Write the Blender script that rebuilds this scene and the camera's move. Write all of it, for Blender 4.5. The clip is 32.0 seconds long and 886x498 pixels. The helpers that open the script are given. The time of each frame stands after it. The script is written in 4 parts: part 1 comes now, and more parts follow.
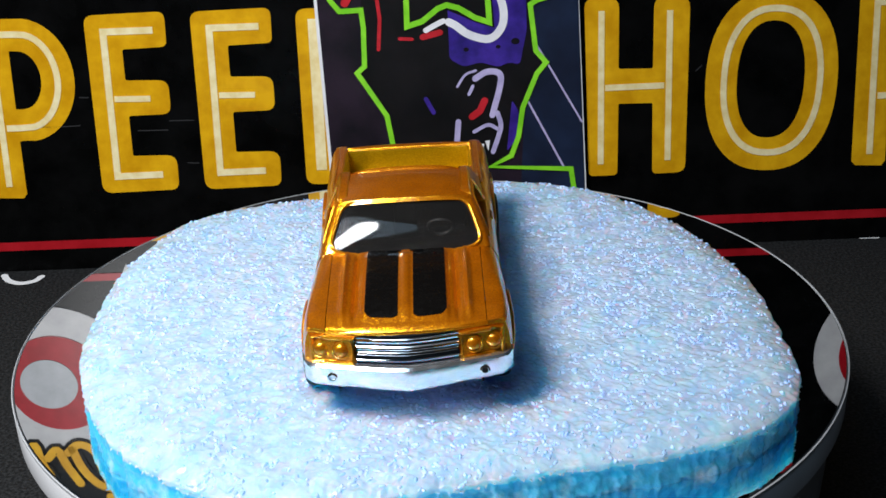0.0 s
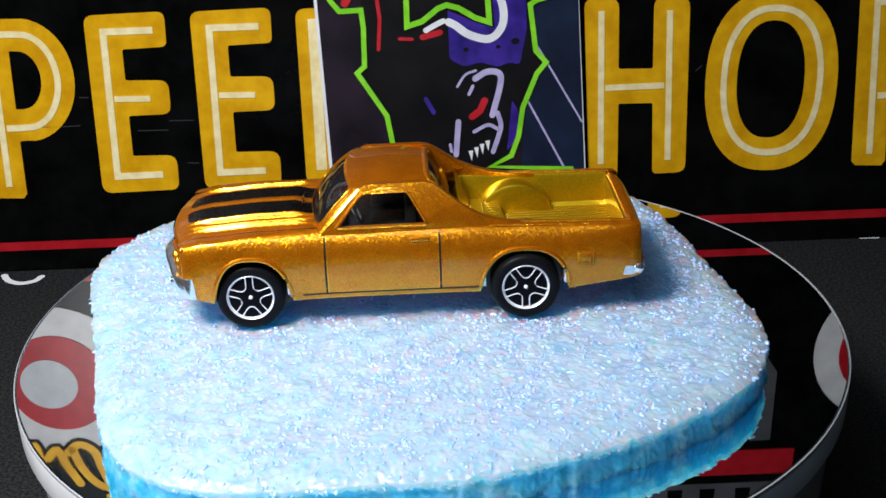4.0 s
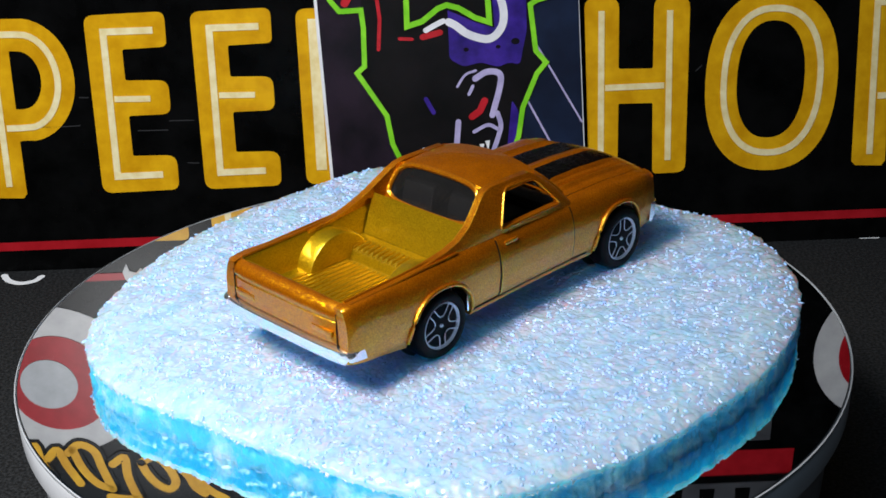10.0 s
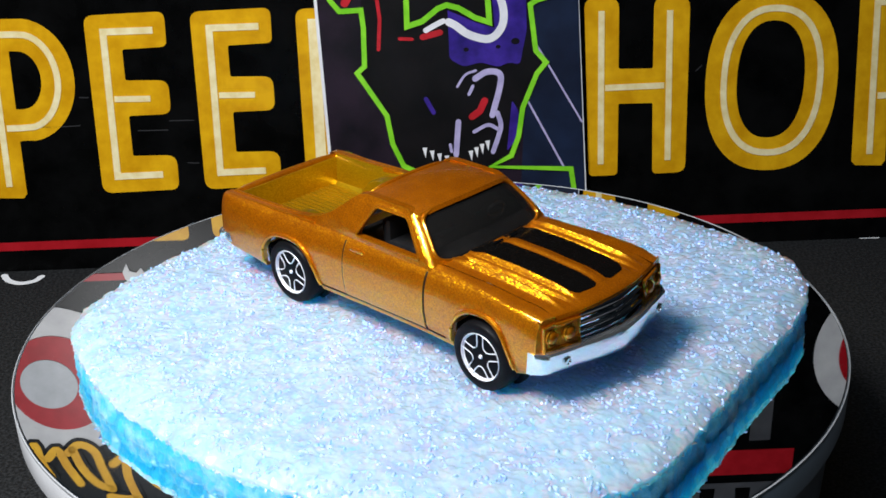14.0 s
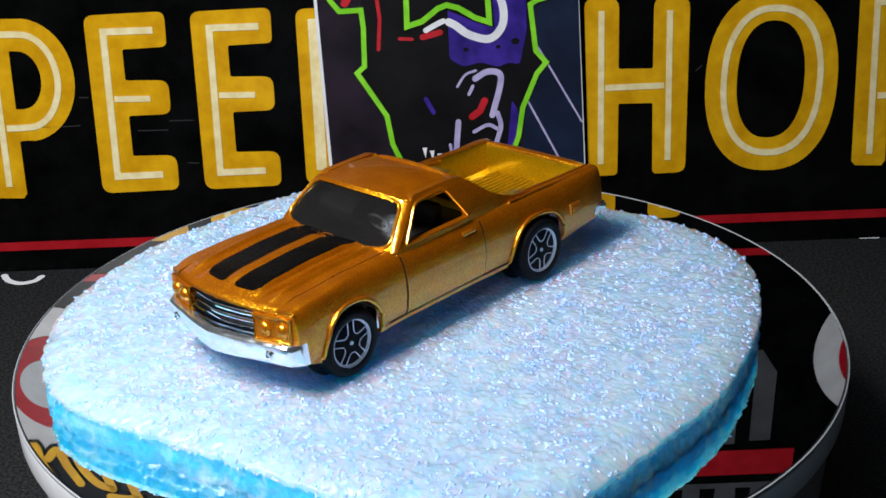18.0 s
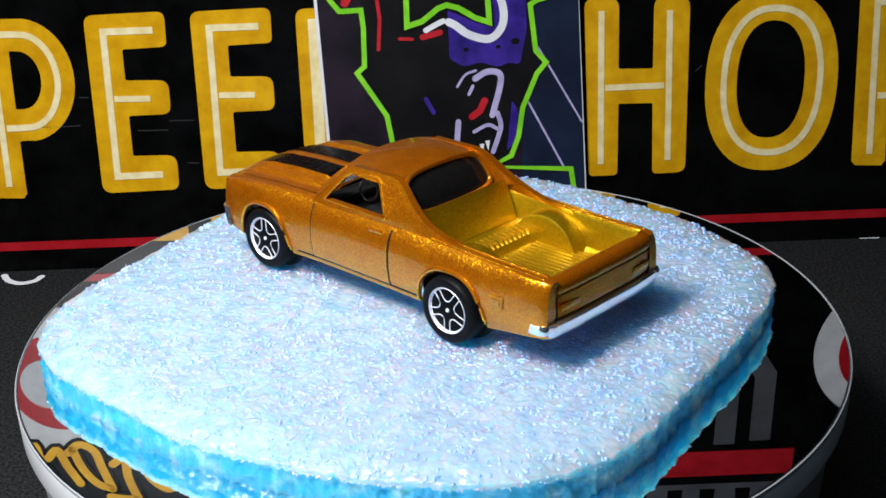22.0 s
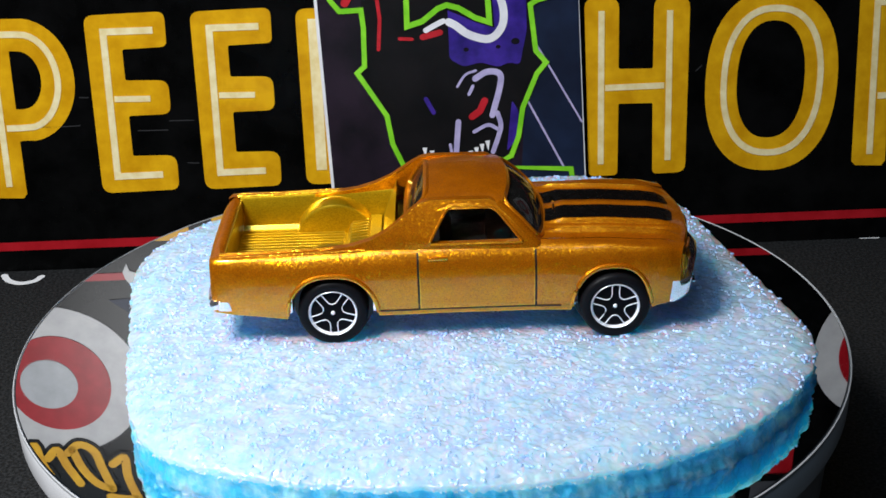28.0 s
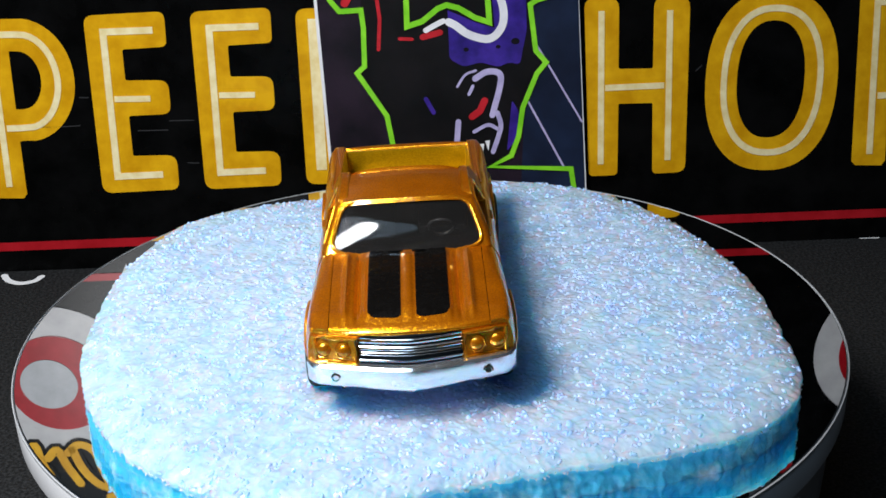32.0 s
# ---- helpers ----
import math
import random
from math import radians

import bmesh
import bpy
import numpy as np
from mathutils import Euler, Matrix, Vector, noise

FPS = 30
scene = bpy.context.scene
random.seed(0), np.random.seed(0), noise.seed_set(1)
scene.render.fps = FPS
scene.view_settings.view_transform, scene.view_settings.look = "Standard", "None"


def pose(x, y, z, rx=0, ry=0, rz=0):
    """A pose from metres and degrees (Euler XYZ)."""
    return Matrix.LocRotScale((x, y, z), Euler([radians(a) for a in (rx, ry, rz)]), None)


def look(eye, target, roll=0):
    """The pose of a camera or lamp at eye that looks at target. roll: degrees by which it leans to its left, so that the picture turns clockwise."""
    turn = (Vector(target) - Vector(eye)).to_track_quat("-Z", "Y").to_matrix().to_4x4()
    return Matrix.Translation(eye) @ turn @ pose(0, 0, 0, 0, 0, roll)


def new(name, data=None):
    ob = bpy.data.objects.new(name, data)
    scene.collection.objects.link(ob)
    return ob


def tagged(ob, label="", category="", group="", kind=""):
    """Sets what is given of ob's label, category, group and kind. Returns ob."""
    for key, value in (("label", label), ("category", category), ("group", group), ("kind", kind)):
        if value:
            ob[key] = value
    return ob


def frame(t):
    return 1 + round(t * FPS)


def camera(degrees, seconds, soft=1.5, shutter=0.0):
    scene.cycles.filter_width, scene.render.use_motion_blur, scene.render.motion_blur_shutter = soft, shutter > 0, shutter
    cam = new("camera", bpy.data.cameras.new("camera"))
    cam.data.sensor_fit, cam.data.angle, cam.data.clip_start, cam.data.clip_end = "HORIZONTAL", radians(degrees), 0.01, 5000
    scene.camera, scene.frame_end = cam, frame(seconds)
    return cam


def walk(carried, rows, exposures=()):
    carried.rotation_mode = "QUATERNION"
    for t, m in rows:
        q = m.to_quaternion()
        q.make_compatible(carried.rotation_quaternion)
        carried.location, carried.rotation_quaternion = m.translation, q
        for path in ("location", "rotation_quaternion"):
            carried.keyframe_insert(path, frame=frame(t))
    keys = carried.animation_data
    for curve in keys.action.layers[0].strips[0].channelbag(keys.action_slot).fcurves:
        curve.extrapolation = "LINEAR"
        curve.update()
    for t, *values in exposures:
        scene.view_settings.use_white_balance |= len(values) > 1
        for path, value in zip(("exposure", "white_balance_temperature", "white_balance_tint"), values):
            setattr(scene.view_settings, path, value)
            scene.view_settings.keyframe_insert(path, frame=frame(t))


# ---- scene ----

# ---------------------------------------------------------------- camera
cam = camera(35.83, 32.0, soft=1.6)
EYE = Vector((0.0, -0.214, 0.14347))
VIEW = Vector((0.012365, 0.913716, -0.406164))
STILL = look(EYE, EYE + VIEW, -1.93)
# the camera's exposure drifts a little with each turn of the platter
DRIFT = ((0, -0.09), (1, -0.18), (2, -0.16), (3, -0.12), (4.5, -0.07), (6, -0.06), (7.5, -0.05), (9, -0.17), (10, -0.12), (11, -0.10), (13, -0.07), (14.5, -0.06))
walk(cam, [(0.0, STILL), (32.0, STILL)], [(t, e) for t, e in DRIFT] + [(t + 16.0, e) for t, e in DRIFT] + [(32.0, -0.09)])

MM = 0.001
MAT_TOP = 0.0            # desk mat
PLATTER_TOP = 0.0337     # mirror surface of the turntable
FOAM_TOP = 0.0403


def spin(t):
    """Turn of the platter in degrees at t seconds: about one turn in 16 s, slightly uneven."""
    p = 2 * math.pi * t / 16.01
    return (-22.47935 * (t - 3) + 1.0854 * math.sin(p) - 0.1904 * math.cos(p)
            + 0.2324 * math.sin(2 * p) - 0.0216 * math.cos(2 * p))


# ---------------------------------------------------------------- world and lamp
world = bpy.data.worlds.new("room_world")
world.use_nodes = True
world.node_tree.nodes["Background"].inputs[0].default_value = (0.5, 0.55, 0.62, 1)
world.node_tree.nodes["Background"].inputs[1].default_value = 0.02
scene.world = world
scene.view_settings.exposure = 0.0


def area_lamp(name, eye, target, power, sx, sy, colour, spread=180):
    data = bpy.data.lights.new(name, "AREA")
    data.shape, data.size, data.size_y = "ELLIPSE", sx, sy
    data.energy, data.color, data.spread = power, colour, radians(spread)
    ob = new(name, data)
    ob.matrix_world = look(eye, target)
    return ob


area_lamp("desk_lamp", (-0.132, -0.127, 0.296), (-0.055, -0.02, 0.04), 0.73, 0.085, 0.125, (0.99, 0.99, 1.0), 115)
# broad bluish fill added overhead to lift the shadows; no known lamp
area_lamp("fill_light", (-0.40, -0.55, 1.27), (-0.3, -0.45, 0.0), 6.6, 1.1, 0.9, (0.53, 0.76, 1.0))


# ---------------------------------------------------------------- materials
def mat(name, colour, rough=0.5, metal=0.0, coat=0.0, spec=0.5):
    m = bpy.data.materials.new(name)
    m.use_nodes = True
    b = m.node_tree.nodes["Principled BSDF"]
    b.inputs["Base Color"].default_value = (*colour, 1)
    b.inputs["Roughness"].default_value = rough
    b.inputs["Metallic"].default_value = metal
    b.inputs["Coat Weight"].default_value = coat
    b.inputs["Coat Roughness"].default_value = 0.06
    b.inputs["Specular IOR Level"].default_value = spec
    return m


def node(m, kind, **values):
    n = m.node_tree.nodes.new(kind)
    for key, value in values.items():
        n.inputs[key].default_value = value
    return n


def wire(m, a, out, b, into):
    m.node_tree.links.new(a.outputs[out], b.inputs[into])


def bsdf(m):
    return m.node_tree.nodes["Principled BSDF"]


def vary(m, low, high, scale, detail=4.0, socket="Base Color", lo=0.35, hi=0.65, coord="Object"):
    """Noise between two values on a socket."""
    tc = node(m, "ShaderNodeTexCoord")
    nz = node(m, "ShaderNodeTexNoise", Scale=scale, Detail=detail, Roughness=0.6)
    wire(m, tc, coord, nz, "Vector")
    r = node(m, "ShaderNodeValToRGB")
    r.color_ramp.elements[0].position, r.color_ramp.elements[1].position = lo, hi
    if socket == "Base Color":
        r.color_ramp.elements[0].color, r.color_ramp.elements[1].color = (*low, 1), (*high, 1)
    else:
        r.color_ramp.elements[0].color, r.color_ramp.elements[1].color = (low, low, low, 1), (high, high, high, 1)
    wire(m, nz, "Fac", r, "Fac")
    wire(m, r, "Color", bsdf(m), socket)
    return r


def bump(m, scale, strength, dist, kind="ShaderNodeTexNoise", out="Fac", into="Normal", after=None):
    tc = node(m, "ShaderNodeTexCoord")
    tx = node(m, kind, Scale=scale)
    wire(m, tc, "Object", tx, "Vector")
    bp = node(m, "ShaderNodeBump", Strength=strength, Distance=dist)
    wire(m, tx, out, bp, "Height")
    if after is not None:
        wire(m, after, "Normal", bp, "Normal")
    wire(m, bp, "Normal", bsdf(m), into)
    return bp


# gold flake lacquer over bright metal
def ramp(m, source, out, x0, x1, c0, c1):
    r = node(m, "ShaderNodeValToRGB")
    r.color_ramp.elements[0].position, r.color_ramp.elements[1].position = x0, x1
    r.color_ramp.elements[0].color, r.color_ramp.elements[1].color = (*c0, 1), (*c1, 1)
    wire(m, source, out, r, "Fac")
    return r


def flakes(m, scale, tilt, rough):
    """Metal flakes, each with its own small tilt."""
    fl = m.node_tree.nodes.new("ShaderNodeBsdfPrincipled")
    fl.inputs["Metallic"].default_value = 1.0
    fl.inputs["Roughness"].default_value = rough
    tc = node(m, "ShaderNodeTexCoord")
    vo = node(m, "ShaderNodeTexVoronoi", Scale=scale)
    wire(m, tc, "Object", vo, "Vector")
    sep = node(m, "ShaderNodeSeparateColor")
    wire(m, vo, "Color", sep, "Color")
    geo = node(m, "ShaderNodeNewGeometry")
    lean = node(m, "ShaderNodeVectorMath")
    lean.operation = "MULTIPLY_ADD"
    wire(m, vo, "Color", lean, 0)
    lean.inputs[1].default_value = (tilt, tilt, tilt)
    lean.inputs[2].default_value = (-tilt / 2, -tilt / 2, -tilt / 2)
    add = node(m, "ShaderNodeVectorMath")
    add.operation = "ADD"
    wire(m, geo, "Normal", add, 0)
    wire(m, lean, "Vector", add, 1)
    unit = node(m, "ShaderNodeVectorMath")
    unit.operation = "NORMALIZE"
    wire(m, add, "Vector", unit, 0)
    wire(m, unit, "Vector", fl, "Normal")
    return fl, sep


def flake_paint(name, tint_lo, tint_hi, flake_lo, flake_hi, thin, share, rough, tilt):
    """Tinted lacquer over metal flakes; edges paler, for thin lacquer and painted-in highlight lines."""
    m = mat(name, tint_hi, 0.3, 0.0, 0.6)
    under = bsdf(m)
    under.inputs["Coat Roughness"].default_value = 0.03
    vary(m, tint_lo, tint_hi, 420, 4, lo=0.3, hi=0.7)
    fl, sep = flakes(m, 6000, tilt, rough)
    fl.inputs["Coat Weight"].default_value = 0.6
    fl.inputs["Coat Roughness"].default_value = 0.03
    base = ramp(m, sep, "Red", 0, 1, flake_lo, flake_hi)
    # edge: where the rounded normal leaves the face's own; its bright line is colour
    bev = node(m, "ShaderNodeBevel", Radius=0.00048)
    bev.samples = 6
    geo = node(m, "ShaderNodeNewGeometry")
    dot = node(m, "ShaderNodeVectorMath")
    dot.operation = "DOT_PRODUCT"
    wire(m, bev, "Normal", dot, 0)
    wire(m, geo, "Normal", dot, 1)
    edge = ramp(m, dot, "Value", 0.80, 0.985, (1, 1, 1), (0, 0, 0))
    tone = node(m, "ShaderNodeMix")
    tone.data_type = "RGBA"
    wire(m, edge, "Color", tone, "Factor")
    m.node_tree.links.new(base.outputs["Color"], tone.inputs[6])
    tone.inputs[7].default_value = (*thin, 1)
    m.node_tree.links.new(tone.outputs[2], fl.inputs["Base Color"])
    fac = ramp(m, edge, "Color", 0, 1, (share, share, share), (0.86, 0.86, 0.86))
    mix = node(m, "ShaderNodeMixShader")
    wire(m, fac, "Color", mix, "Fac")
    wire(m, under, "BSDF", mix, 1)
    wire(m, fl, "BSDF", mix, 2)
    wire(m, mix, "Shader", m.node_tree.nodes["Material Output"], "Surface")
    return m


GOLD = flake_paint("gold_flake_paint", (0.44, 0.098, 0.0003), (0.60, 0.148, 0.0006), (0.46, 0.18, 0.0005), (0.92, 0.48, 0.003), (1.0, 0.66, 0.05), 0.62, 0.31, 0.33)
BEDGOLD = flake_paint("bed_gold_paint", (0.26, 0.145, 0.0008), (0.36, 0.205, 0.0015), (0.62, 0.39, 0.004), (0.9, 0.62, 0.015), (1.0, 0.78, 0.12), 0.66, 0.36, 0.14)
STRIPE = mat("black_hood_paint", (0.003, 0.0025, 0.0022), 0.2, 0.0, 0.0, 0.22)
vary(STRIPE, 0.16, 0.34, 900, socket="Roughness")
CHROME = mat("bright_chrome", (0.86, 0.87, 0.88), 0.10, 1.0)
vary(CHROME, 0.02, 0.07, 700, socket="Roughness")
WHITEMETAL = mat("satin_bright_plating", (0.95, 0.96, 0.97), 0.3, 0.95)
vary(WHITEMETAL, 0.12, 0.24, 700, socket="Roughness")
SEAM = mat("dark_seam", (0.012, 0.005, 0.001), 0.5, 0.2)
RUBBER = mat("black_tyre_plastic", (0.005, 0.005, 0.006), 0.45, spec=0.1)
vary(RUBBER, 0.36, 0.55, 1500, socket="Roughness")
RIMBLACK = mat("black_wheel_plastic", (0.003, 0.003, 0.004), 0.4, spec=0.06)
RIMLINE = mat("silver_wheel_print", (0.80, 0.80, 0.81), 0.3, 0.15)
vary(RIMLINE, (0.80, 0.80, 0.82), (0.96, 0.96, 0.96), 1500)
BLACKIN = mat("black_cabin_plastic", (0.004, 0.004, 0.0045), 0.4)
vary(BLACKIN, 0.3, 0.5, 900, socket="Roughness")
SEATGREY = mat("charcoal_seat_plastic", (0.009, 0.009, 0.010), 0.45)
vary(SEATGREY, 0.35, 0.55, 900, socket="Roughness")
CHASSIS = mat("grey_diecast_base", (0.16, 0.16, 0.165), 0.4, 0.8)
vary(CHASSIS, 0.3, 0.5, 900, socket="Roughness")

PLATED = mat("plated_base_plastic", (0.70, 0.71, 0.73), 0.3, 0.8)
vary(PLATED, 0.2, 0.4, 600, socket="Roughness")

GLASS = mat("smoked_window_plastic", (0.34, 0.33, 0.32), 0.04, 0.0)
bsdf(GLASS).inputs["Transmission Weight"].default_value = 0.985
bsdf(GLASS).inputs["IOR"].default_value = 1.3
vary(GLASS, 0.02, 0.06, 260, socket="Roughness")

# cell foam: whitish skin over a blue core; light wanders inside it, blue the farthest
SKIN = mat("pale_foam_skin", (0.60, 0.75, 0.93), 0.35, 0.0, 0.8)
bsdf(SKIN).inputs["Coat Roughness"].default_value = 0.10
bsdf(SKIN).inputs["Coat IOR"].default_value = 1.6
vary(SKIN, 0.15, 1.0, 240, 3, "Coat Weight", 0.40, 0.58)
vary(SKIN, (0.33, 0.51, 0.95), (0.48, 0.635, 0.98), 330, 4, lo=0.34, hi=0.66)
fb = bsdf(SKIN)
fb.inputs["Subsurface Weight"].default_value = 1.0
fb.inputs["Subsurface Radius"].default_value = (0.05, 0.95, 1.3)
fb.inputs["Subsurface Scale"].default_value = 0.017
BUBBLE = mat("clear_foam_bubble", (0.5, 0.62, 0.95), 0.13, 0.0, 0.0, 0.9)
vary(BUBBLE, (0.33, 0.54, 0.93), (0.48, 0.66, 0.96), 330, 4)
CORE = mat("blue_foam_core", (0.02, 0.42, 0.95), 0.42)
vary(CORE, (0.035, 0.47, 0.94), (0.50, 0.82, 0.98), 210, 5, lo=0.48, hi=0.80)
FRAY = mat("frayed_foam_skin", (0.55, 0.72, 0.90), 0.3, 0.0, 0.5)
vary(FRAY, (0.42, 0.56, 0.84), (0.66, 0.70, 0.88), 500, 4)
bsdf(FRAY).inputs["Subsurface Weight"].default_value = 0.6
bsdf(FRAY).inputs["Subsurface Radius"].default_value = (0.3, 0.7, 1.0)
bsdf(FRAY).inputs["Subsurface Scale"].default_value = 0.002
fc = bsdf(CORE)
fc.inputs["Subsurface Weight"].default_value = 0.55
fc.inputs["Subsurface Radius"].default_value = (0.05, 0.8, 1.3)
fc.inputs["Subsurface Scale"].default_value = 0.02
fc1 = bump(CORE, 420, 0.35, 0.0008)
bump(CORE, 1600, 0.3, 0.0004, after=fc1)

MIRROR = mat("mirror_glass", (0.78, 0.79, 0.80), 0.02, 1.0)
vary(MIRROR, 0.0, 0.035, 60, socket="Roughness", lo=0.4, hi=0.75)
SILVERSIDE = mat("grey_turntable_side", (0.62, 0.62, 0.63), 0.22, 0.0)
vary(SILVERSIDE, (0.56, 0.56, 0.57), (0.66, 0.66, 0.67), 60)
RIMEDGE = mat("polished_mirror_edge", (0.45, 0.46, 0.47), 0.22, 0.1)

SIGNBLACK = mat("black_printed_tin", (0.002, 0.002, 0.002), 0.26, 0.0, 0.0, 0.07)
vary(SIGNBLACK, (0.0008, 0.0009, 0.0009), (0.0035, 0.0036, 0.0037), 90, 6)
LETTER = mat("mustard_sign_print", (0.66, 0.35, 0.006), 0.28, 0.0, 0.0, 0.10)
vary(LETTER, (0.56, 0.27, 0.004), (0.72, 0.39, 0.008), 160, 6)
INLINE = mat("cream_sign_print", (0.80, 0.68, 0.45), 0.55, spec=0.2)
vary(INLINE, (0.74, 0.60, 0.28), (0.86, 0.76, 0.46), 320, 5)
REDPRINT = mat("red_sign_print", (0.42, 0.010, 0.014), 0.28, spec=0.10)
vary(REDPRINT, (0.28, 0.006, 0.010), (0.38, 0.011, 0.018), 140, 5)
WHITEPRINT = mat("white_sign_print", (0.80, 0.79, 0.77), 0.28, spec=0.10)
vary(WHITEPRINT, (0.42, 0.41, 0.41), (0.52, 0.51, 0.50), 120, 5)
GREYPRINT = mat("grey_sign_print", (0.32, 0.33, 0.34), 0.42)
vary(GREYPRINT, (0.19, 0.20, 0.21), (0.26, 0.27, 0.28), 120, 5)
DARKGREYPRINT = mat("dark_grey_sign_print", (0.06, 0.06, 0.065), 0.42)
vary(DARKGREYPRINT, (0.034, 0.034, 0.038), (0.056, 0.056, 0.06), 120, 5)

SCRATCH = mat("worn_tin_print", (0.028, 0.028, 0.03), 0.5, spec=0.2)

CARDDARK = mat("dark_card_print", (0.012, 0.010, 0.020), 0.45, 0.0, 0.0, 0.2)
vary(CARDDARK, (0.006, 0.005, 0.008), (0.020, 0.012, 0.022), 70, 6)
CARDBLACK = mat("black_card_print", (0.004, 0.004, 0.0045), 0.45, spec=0.2)
vary(CARDBLACK, (0.003, 0.003, 0.0035), (0.007, 0.006, 0.007), 120, 5)
CARDBLUE = mat("navy_card_print", (0.012, 0.022, 0.055), 0.45, spec=0.2)
vary(CARDBLUE, (0.006, 0.009, 0.022), (0.011, 0.020, 0.050), 60, 5)
CARDPURPLE = mat("purple_card_print", (0.07, 0.03, 0.36), 0.3)
vary(CARDPURPLE, (0.016, 0.008, 0.13), (0.06, 0.026, 0.34), 150, 5)
CARDGREEN = mat("lime_card_print", (0.22, 0.66, 0.02), 0.35)
vary(CARDGREEN, (0.17, 0.56, 0.015), (0.27, 0.74, 0.03), 200, 5)
CARDWHITE = mat("white_card_stock", (0.78, 0.78, 0.80), 0.4)
vary(CARDWHITE, (0.70, 0.70, 0.74), (0.84, 0.84, 0.85), 200, 5)
CARDLILAC = mat("lilac_card_print", (0.45, 0.40, 0.66), 0.35)
vary(CARDLILAC, (0.36, 0.32, 0.56), (0.54, 0.48, 0.74), 300, 5)
CARDRED = mat("red_card_print", (0.50, 0.012, 0.02), 0.35)
vary(CARDRED, (0.38, 0.008, 0.012), (0.56, 0.018, 0.03), 300, 5)

MATGREY = mat("grey_desk_mat_cloth", (0.03, 0.03, 0.032), 0.85, spec=0.2)
vary(MATGREY, (0.004, 0.0043, 0.0045), (0.022, 0.023, 0.024), 1500, 3, lo=0.42, hi=0.62)
bump(MATGREY, 1700, 0.5, 0.0003)
MATPRINT = mat("white_mat_print", (0.7, 0.7, 0.7), 0.7)
WALL = mat("dim_wall_paint", (0.06, 0.06, 0.065), 0.8)
vary(WALL, (0.05, 0.05, 0.053), (0.07, 0.07, 0.074), 6, 5)


# ---------------------------------------------------------------- mesh helpers (millimetres)
def part(name, bm, material, parent=None, label="", sharp=35, smooth=True, recalc=True):
    """Links a bmesh, in mm, as one mesh object under a thing or a part."""
    if recalc:
        bmesh.ops.recalc_face_normals(bm, faces=bm.faces)
    for v in bm.verts:
        v.co *= MM
    me = bpy.data.meshes.new(name)
    bm.to_mesh(me)
    bm.free()
    me.materials.append(material)
    if smooth:
        me.polygons.foreach_set("use_smooth", [True] * len(me.polygons))
        me.set_sharp_from_angle(angle=radians(sharp))
    ob = new(name, me)
    if parent is not None:
        ob.parent = parent
    if label:
        ob["label"] = label
    return ob


def empty(name):
    return new(name, None)


def grid_faces(bm, rows, closed=False):
    """Skins a list of equal rows of points; returns the rows of verts."""
    vs = [[bm.verts.new(p) for p in row] for row in rows]
    for a, b in zip(vs, vs[1:]):
        n = len(a)
        for i in range(n if closed else n - 1):
            j = (i + 1) % n
            bm.faces.new((a[i], a[j], b[j], b[i]))
    return vs


def box(bm, x0, x1, y0, y1, z0, z1, bevel=0.0):
    r = bmesh.ops.create_cube(bm, size=1.0)
    for v in r["verts"]:
        v.co = Vector(((x0 + x1) / 2 + v.co.x * (x1 - x0), (y0 + y1) / 2 + v.co.y * (y1 - y0), (z0 + z1) / 2 + v.co.z * (z1 - z0)))
    if bevel:
        edges = list({e for v in r["verts"] for e in v.link_edges})
        bmesh.ops.bevel(bm, geom=edges, offset=bevel, segments=2, affect="EDGES", profile=0.6)


def tube(bm, pts, r, sides=8, closed=False, flat=1.0):
    """A round rod along points."""
    pts = [Vector(p) for p in pts]
    n = len(pts)
    rings = []
    for i, p in enumerate(pts):
        a = pts[(i - 1) % n] if closed or i > 0 else p
        b = pts[(i + 1) % n] if closed or i < n - 1 else p
        d = (b - a).normalized()
        up = Vector((0, 0, 1)) if abs(d.z) < 0.9 else Vector((1, 0, 0))
        s = d.cross(up).normalized()
        u = s.cross(d).normalized()
        rings.append([p + s * (r * math.cos(k * 2 * math.pi / sides)) + u * (r * flat * math.sin(k * 2 * math.pi / sides)) for k in range(sides)])
    if closed:
        rings.append(rings[0])
    vs = grid_faces(bm, rings, True)
    if closed:
        bmesh.ops.remove_doubles(bm, verts=bm.verts, dist=1e-5)
    else:
        bm.faces.new(vs[0])
        bm.faces.new(list(reversed(vs[-1])))


def lathe(bm, profile, seg=48, axis="z", centre=(0, 0, 0)):
    """Turns (radius, height) points round an axis."""
    rows = []
    for r, h in profile:
        row = []
        for k in range(seg):
            a = 2 * math.pi * k / seg
            c, s = r * math.cos(a), r * math.sin(a)
            p = (c, s, h) if axis == "z" else (c, h, s)
            row.append(Vector(p) + Vector(centre))
        rows.append(row)
    vs = grid_faces(bm, rows, True)
    if profile[0][0] > 1e-6:
        bm.faces.new(vs[0])
    if profile[-1][0] > 1e-6:
        bm.faces.new(list(reversed(vs[-1])))
    bmesh.ops.remove_doubles(bm, verts=bm.verts, dist=1e-5)


def rounded(pts, r, seg=4):
    """A 2D polygon with its corners rounded."""
    out = []
    n = len(pts)
    for i in range(n):
        p = Vector(pts[i])
        a, b = Vector(pts[i - 1]), Vector(pts[(i + 1) % n])
        rr = r[i] if isinstance(r, (list, tuple)) else r
        da, db = a - p, b - p
        q = min(rr, da.length * 0.48, db.length * 0.48)
        if q < 1e-3:
            out.append(p)
            continue
        s, e = p + da.normalized() * q, p + db.normalized() * q
        for k in range(seg + 1):
            f = k / seg
            out.append(s * (1 - f) ** 2 + p * 2 * f * (1 - f) + e * f * f)
    return out


